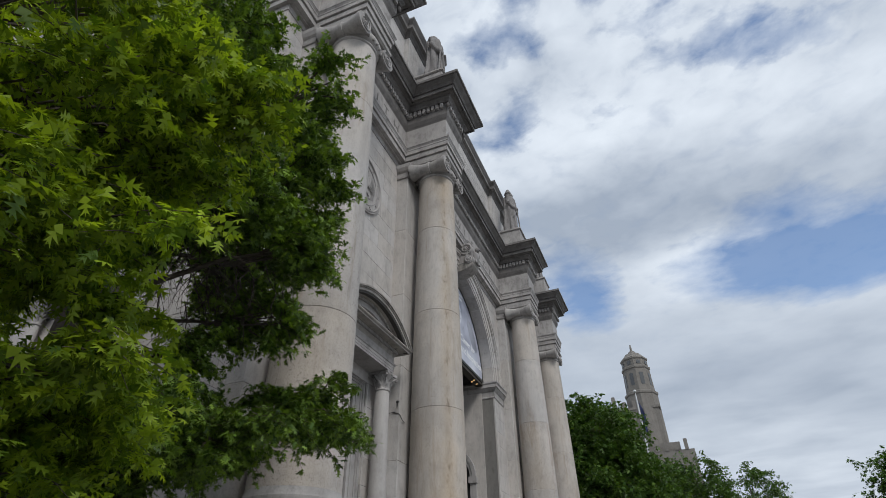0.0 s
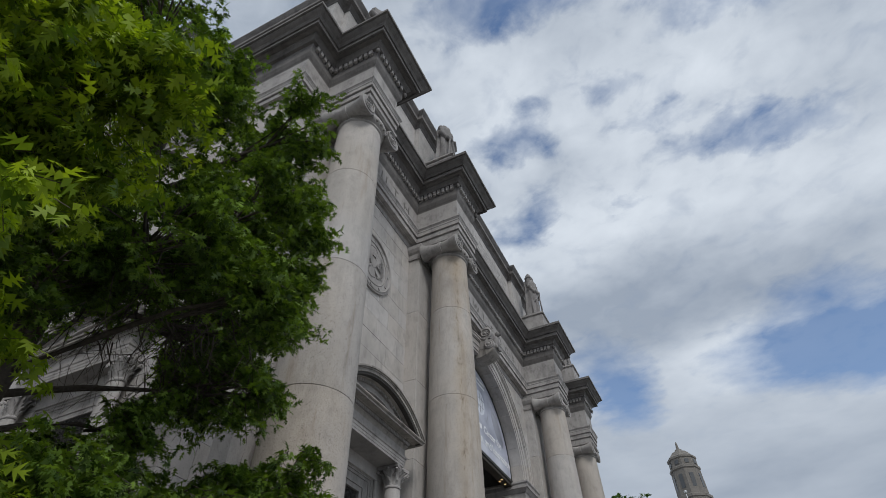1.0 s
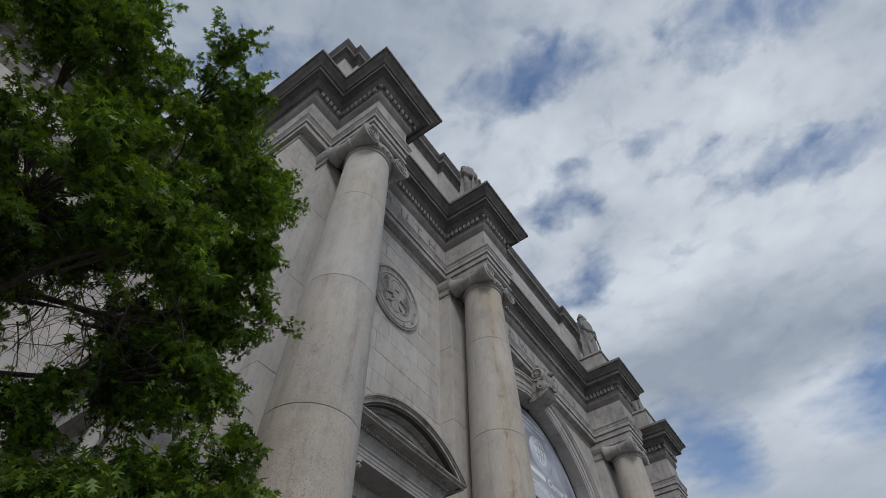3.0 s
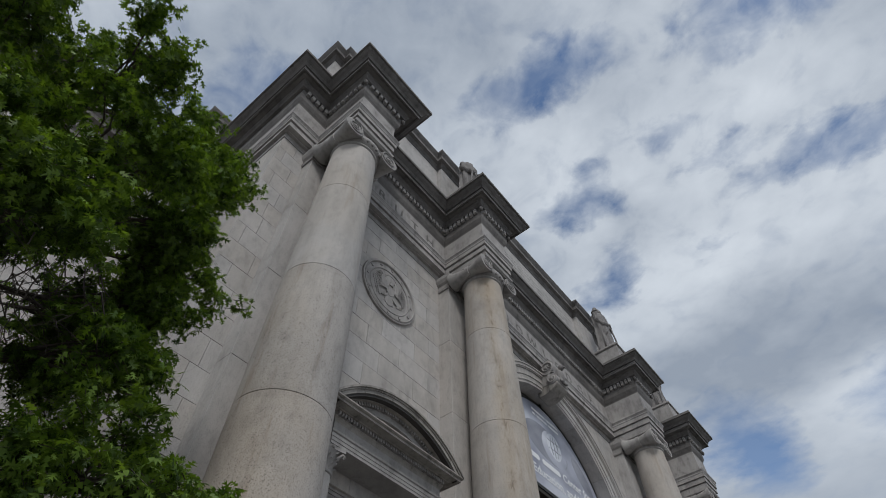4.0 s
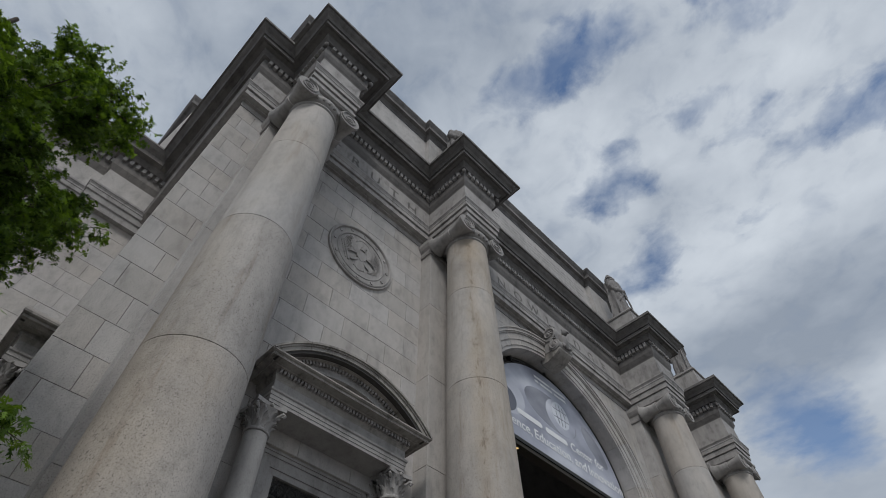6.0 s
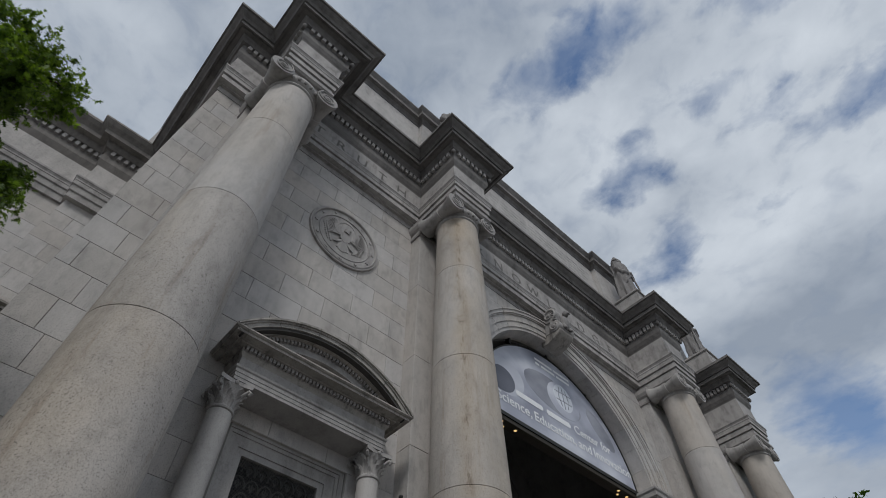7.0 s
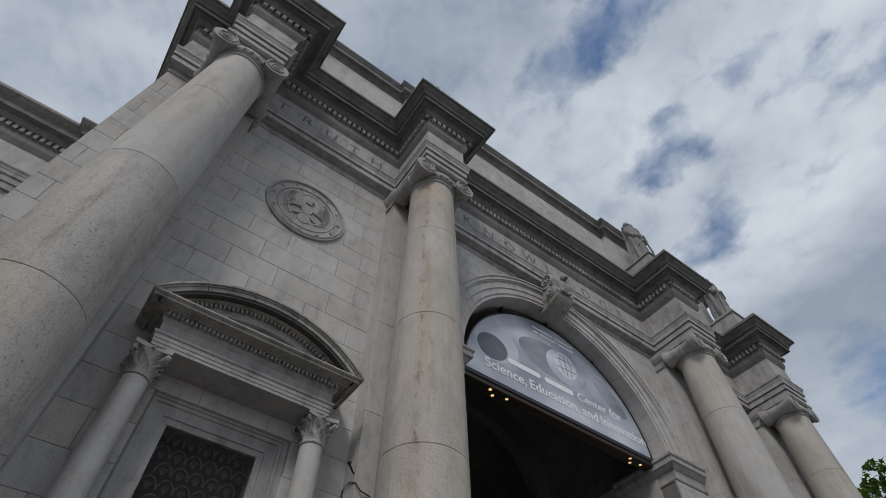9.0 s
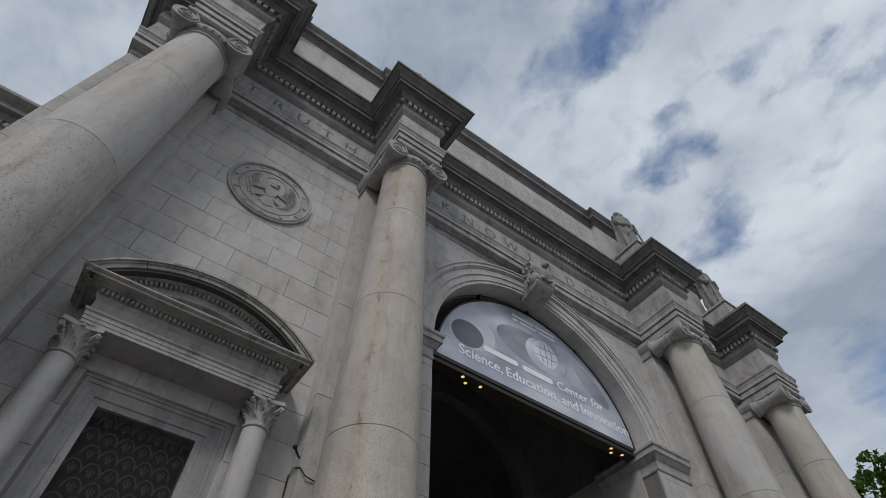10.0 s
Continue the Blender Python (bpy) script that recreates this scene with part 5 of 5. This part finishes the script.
# trees farther along the street
for (x, y, top, r), seed in zip(((-4.6, 41.5, 16.3, 3.2), (2.0, 74, 19.2, 4.6), (9.0, 88, 19.8, 5.4), (22.0, 70, 17.0, 4.4), (-5.5, 62, 19.5, 4.5)), (3, 5, 8, 13, 21)):
    make_tree("tall broad green street tree far along the avenue", (x, y), top - 2,
              [(x, y, top - r * 0.95, r * 0.75, r * 0.8, r * 0.8, 1.2), (x - 1, y + 0.6, top - r * 1.7, r * 0.95, r * 0.95, r * 0.9, 1.4), (x + 1.2, y - 0.6, top - r * 2.3, r * 1.0, r, r * 0.7, 1.0)],
              260, 8, SIMPLE, 0.40, 3, LEAF_FAR, seed, 0.28, "avenue trees", 0.5)

# ---- flagpole and far tower ----
STEEL = plain("painted_steel", (0.55, 0.56, 0.57), 0.4, 0.2)
FLAG = plain("flag_cloth", (0.02, 0.03, 0.085), 0.85)
flag = thing("flagpole", "pale steel flagpole with a dark blue flag", "flagpole", at=pose(-1.95, 58, 0))
bm = bmesh.new()
lathe(bm, [(0.14, 0), (0.13, 8), (0.07, 20.6), (0.02, 21.3)], 12)
part("pole", bm, STEEL, flag, smooth=True)
bm = bmesh.new()
ball(bm, (0, 0, 21.4), 0.16)
part("finial", bm, STEEL, flag, smooth=True)
bm = bmesh.new()
rows = []
for i in range(9):
    k = i / 8
    rows.append([bm.verts.new((0.12 + 0.6 * k * (0.55 + 0.1 * math.sin(j)), 0.18 * math.sin(5 * k + j * 0.8) * k, 20.4 - 2.9 * j / 7 - 1.2 * k)) for j in range(8)])
for a, b in zip(rows, rows[1:]):
    for j in range(7):
        bm.faces.new((a[j], a[j + 1], b[j + 1], b[j]))
cloth = part("flag_cloth", bm, FLAG, flag, "limp dark blue cloth", True)
sol = cloth.modifiers.new("thickness", "SOLIDIFY")
sol.thickness = 0.01

BRICK = stone("far_limestone", (0.20, 0.185, 0.165), 0.12, 0.35, 0.1)
FARGLASS = plain("far_window_glass", (0.08, 0.085, 0.09), 0.3)
tower = thing("apartment_tower", "pale stone apartment building with an octagonal roof tower", "building", at=pose(-4.6, 190, 0))


def far_window(x, y, z, w, h):
    bm = bmesh.new()
    box(bm, x - w / 2, x + w / 2, y - 0.12, y + 0.1, z, z + h)
    part("window", bm, FARGLASS, tower)


bm = bmesh.new()
box(bm, -26, 12, 0, 30, 0, 46)
box(bm, -26, 8.2, 2, 30, 46, 49)
part("wall", bm, BRICK, tower)
for k in range(13):
    bm = bmesh.new()
    x = -25.5 + 2.9 * k
    box(bm, x, x + 1.1, -0.3, 1.2, 46, 47.6 + (1.6 if k % 4 == 0 else 0))
    part("merlon", bm, BRICK, tower)
bm = bmesh.new()
box(bm, -24, 4.6, 4, 28, 49, 62)
box(bm, -24.4, 5.0, 3.6, 28.4, 61.4, 62.2)
part("setback", bm, BRICK, tower)
for k in range(8):
    bm = bmesh.new()
    box(bm, -24 + 3.4 * k, -22.8 + 3.4 * k, 3.6, 5.0, 62.2, 64.4 + (2.2 if k % 3 == 1 else 0))
    part("merlon", bm, BRICK, tower)
bm = bmesh.new()
lathe(bm, [(5.4, 49), (5.4, 66.5), (5.7, 66.8), (5.7, 67.6), (4.9, 68), (4.7, 76), (5.0, 76.3), (5.0, 77), (4.5, 77.3), (4.5, 79.6), (4.8, 79.9), (4.8, 80.5), (3.9, 81.2), (3.0, 82.4), (1.4, 83.2), (1.2, 83.8), (0.5, 84.2), (0.25, 86.6)], 8, (-0.2, 8))
part("tower", bm, BRICK, tower)
for k in range(8):
    a = 2 * math.pi * (k + 0.5) / 8
    if math.sin(a) < 0.2:
        for z, r, h in ((70.0, 4.42, 4.4), (77.8, 4.18, 1.3)):
            bm = bmesh.new()
            box(bm, -0.65, 0.65, -0.15, 0.1, 0, h)
            w = part("window", bm, FARGLASS, tower)
            w.matrix_basis = pose(-0.2 + r * math.cos(a), 8 + r * math.sin(a), z, 0, 0, math.degrees(a) + 90)
for row in range(4):
    for k in range(11 if row < 2 else 9):
        far_window(-24 + 3.1 * k, 0 if row < 2 else 4, 34 + 5.5 * row if row < 2 else 51 + 4.6 * (row - 2), 1.3, 2.2)


# ---- wall stones: each its own piece ----
COURSE, STONE_L, GAP = 0.72, 1.30, 0.0038
stone_cache = {}


def stone_mesh(w, h, facing):
    key = (round(w, 3), round(h, 3), facing)
    if key not in stone_cache:
        bm = bmesh.new()
        a, b, c = w / 2 - GAP, h / 2 - GAP, 0.005
        rings = []
        for (u, v, d) in ((a, b, -0.075), (a, b, -c), (a - c, b - c, 0.0)):
            ring = [(-u, -v), (u, -v), (u, v), (-u, v)]
            rings.append([bm.verts.new((d, y, z) if facing == "x" else (y, -d, z)) for y, z in ring])
        for r0, r1 in zip(rings, rings[1:]):
            for i in range(4):
                bm.faces.new((r0[i], r0[(i + 1) % 4], r1[(i + 1) % 4], r1[i]))
        bm.faces.new(rings[-1])
        stone_cache[key] = finish("stone", bm, ASHLAR)
    return stone_cache[key]


def cut_stone(parent, poly, x):
    bm = bmesh.new()
    prism(bm, poly, "x", x - 0.075, x)
    part("stone", bm, ASHLAR, parent)


def lay(parent, u0, u1, z0, z1, plane, facing="x", hole=None, arch=False, phase=0.0, jitter=None):
    row = 0
    z = 12.66 - math.ceil((12.66 - z0) / COURSE) * COURSE
    rnd = random.Random(int(u0 * 10) + int(z0 * 3))
    while z < z1 - 0.05:
        za, zb = max(z, z0), min(z + COURSE, z1)
        idx = round((z - 12.66) / COURSE)
        span = u1 - u0
        count = max(1, round(span / STONE_L))
        step = span / count
        cuts = [u0 + step * i for i in range(count + 1)]
        if idx % 2 and span > 1.6:
            cuts = [u0] + [u0 + step * (i + 0.5) for i in range(count)] + [u1]
        elif span <= 1.6:
            cuts = [u0, u0 + span * (0.36 if idx % 2 else 0.64), u1]
        cuts = [cuts[0]] + [c + rnd.choice((-0.12, 0.0, 0.0, 0.12)) for c in cuts[1:-1]] + [cuts[-1]]
        for a, b in zip(cuts, cuts[1:]):
            if hole and za < hole[2] and b > hole[0] and a < hole[1]:
                spans = [s for s in ((a, min(b, hole[0])), (max(a, hole[1]), b)) if s[1] - s[0] > 0.06]
                for p, q in spans:
                    ob = new("stone", stone_mesh(q - p, zb - za, facing))
                    ob.parent = parent
                    m = (p + q) / 2
                    ob.matrix_basis = Matrix.Translation((plane, m, (za + zb) / 2) if facing == "x" else (m, plane, (za + zb) / 2))
                continue
            if arch:
                R = 5.0
                if zb > SPRING and max(abs(a - YA), abs(b - YA)) > 0 and min(abs(a - YA), abs(b - YA), 0 if a < YA < b else 99) < R:
                    def floor_at(y):
                        return SPRING + math.sqrt(R * R - (y - YA) ** 2) if abs(y - YA) < R else za
                    ys = [a + GAP + (b - a - 2 * GAP) * i / 10 for i in range(11)]
                    low_ = [max(za + GAP, floor_at(y)) for y in ys]
                    keep = [(y, l) for y, l in zip(ys, low_) if l < zb - 0.03]
                    if len(keep) < 2:
                        continue
                    cut_stone(parent, keep + [(keep[-1][0], zb - GAP), (keep[0][0], zb - GAP)], plane)
                    continue
            ob = new("stone", stone_mesh(b - a, zb - za, facing))
            ob.parent = parent
            m = (a + b) / 2
            push = rnd.uniform(-0.004, 0.002)
            ob.matrix_basis = Matrix.Translation((plane + push, m, (za + zb) / 2) if facing == "x" else (m, plane - push, (za + zb) / 2))
        z += COURSE
        row += 1


pil_l, pil_r = -0.80, 0.80
lay(wall_front, SIDE_Y, COLUMN_Y[0] + pil_l, 3.3, Z_ARCH, WALL_X)
lay(wall_front, COLUMN_Y[0] + pil_r, COLUMN_Y[1] + pil_l, 3.3, Z_ARCH, WALL_X, hole=(AED_Y - 1.27, AED_Y + 1.32, WIN_Z1 + 0.38))
lay(wall_front, COLUMN_Y[1] + pil_r, YA - 4.47, 3.3, SPRING, WALL_X)
lay(wall_front, YA + 4.47, COLUMN_Y[2] + pil_l, 3.3, SPRING, WALL_X)
lay(wall_front, COLUMN_Y[1] + pil_r, COLUMN_Y[2] + pil_l, SPRING, Z_ARCH, WALL_X, arch=True)
lay(wall_front, COLUMN_Y[2] + pil_r, COLUMN_Y[3] + pil_l, 8.3, Z_ARCH, WALL_X)
lay(side, -14.95, -8.07, 3.3, Z_ARCH, SIDE_Y, "y", hole=(-12.7, -10.2, WIN_Z1 + 0.38))
lay(wing, -4.0, 4.95, 6.0, Z_ARCH, WING_X)
lay(wing, 4.95, 6.95, 6.0, Z_ARCH, WING_X + 0.35)
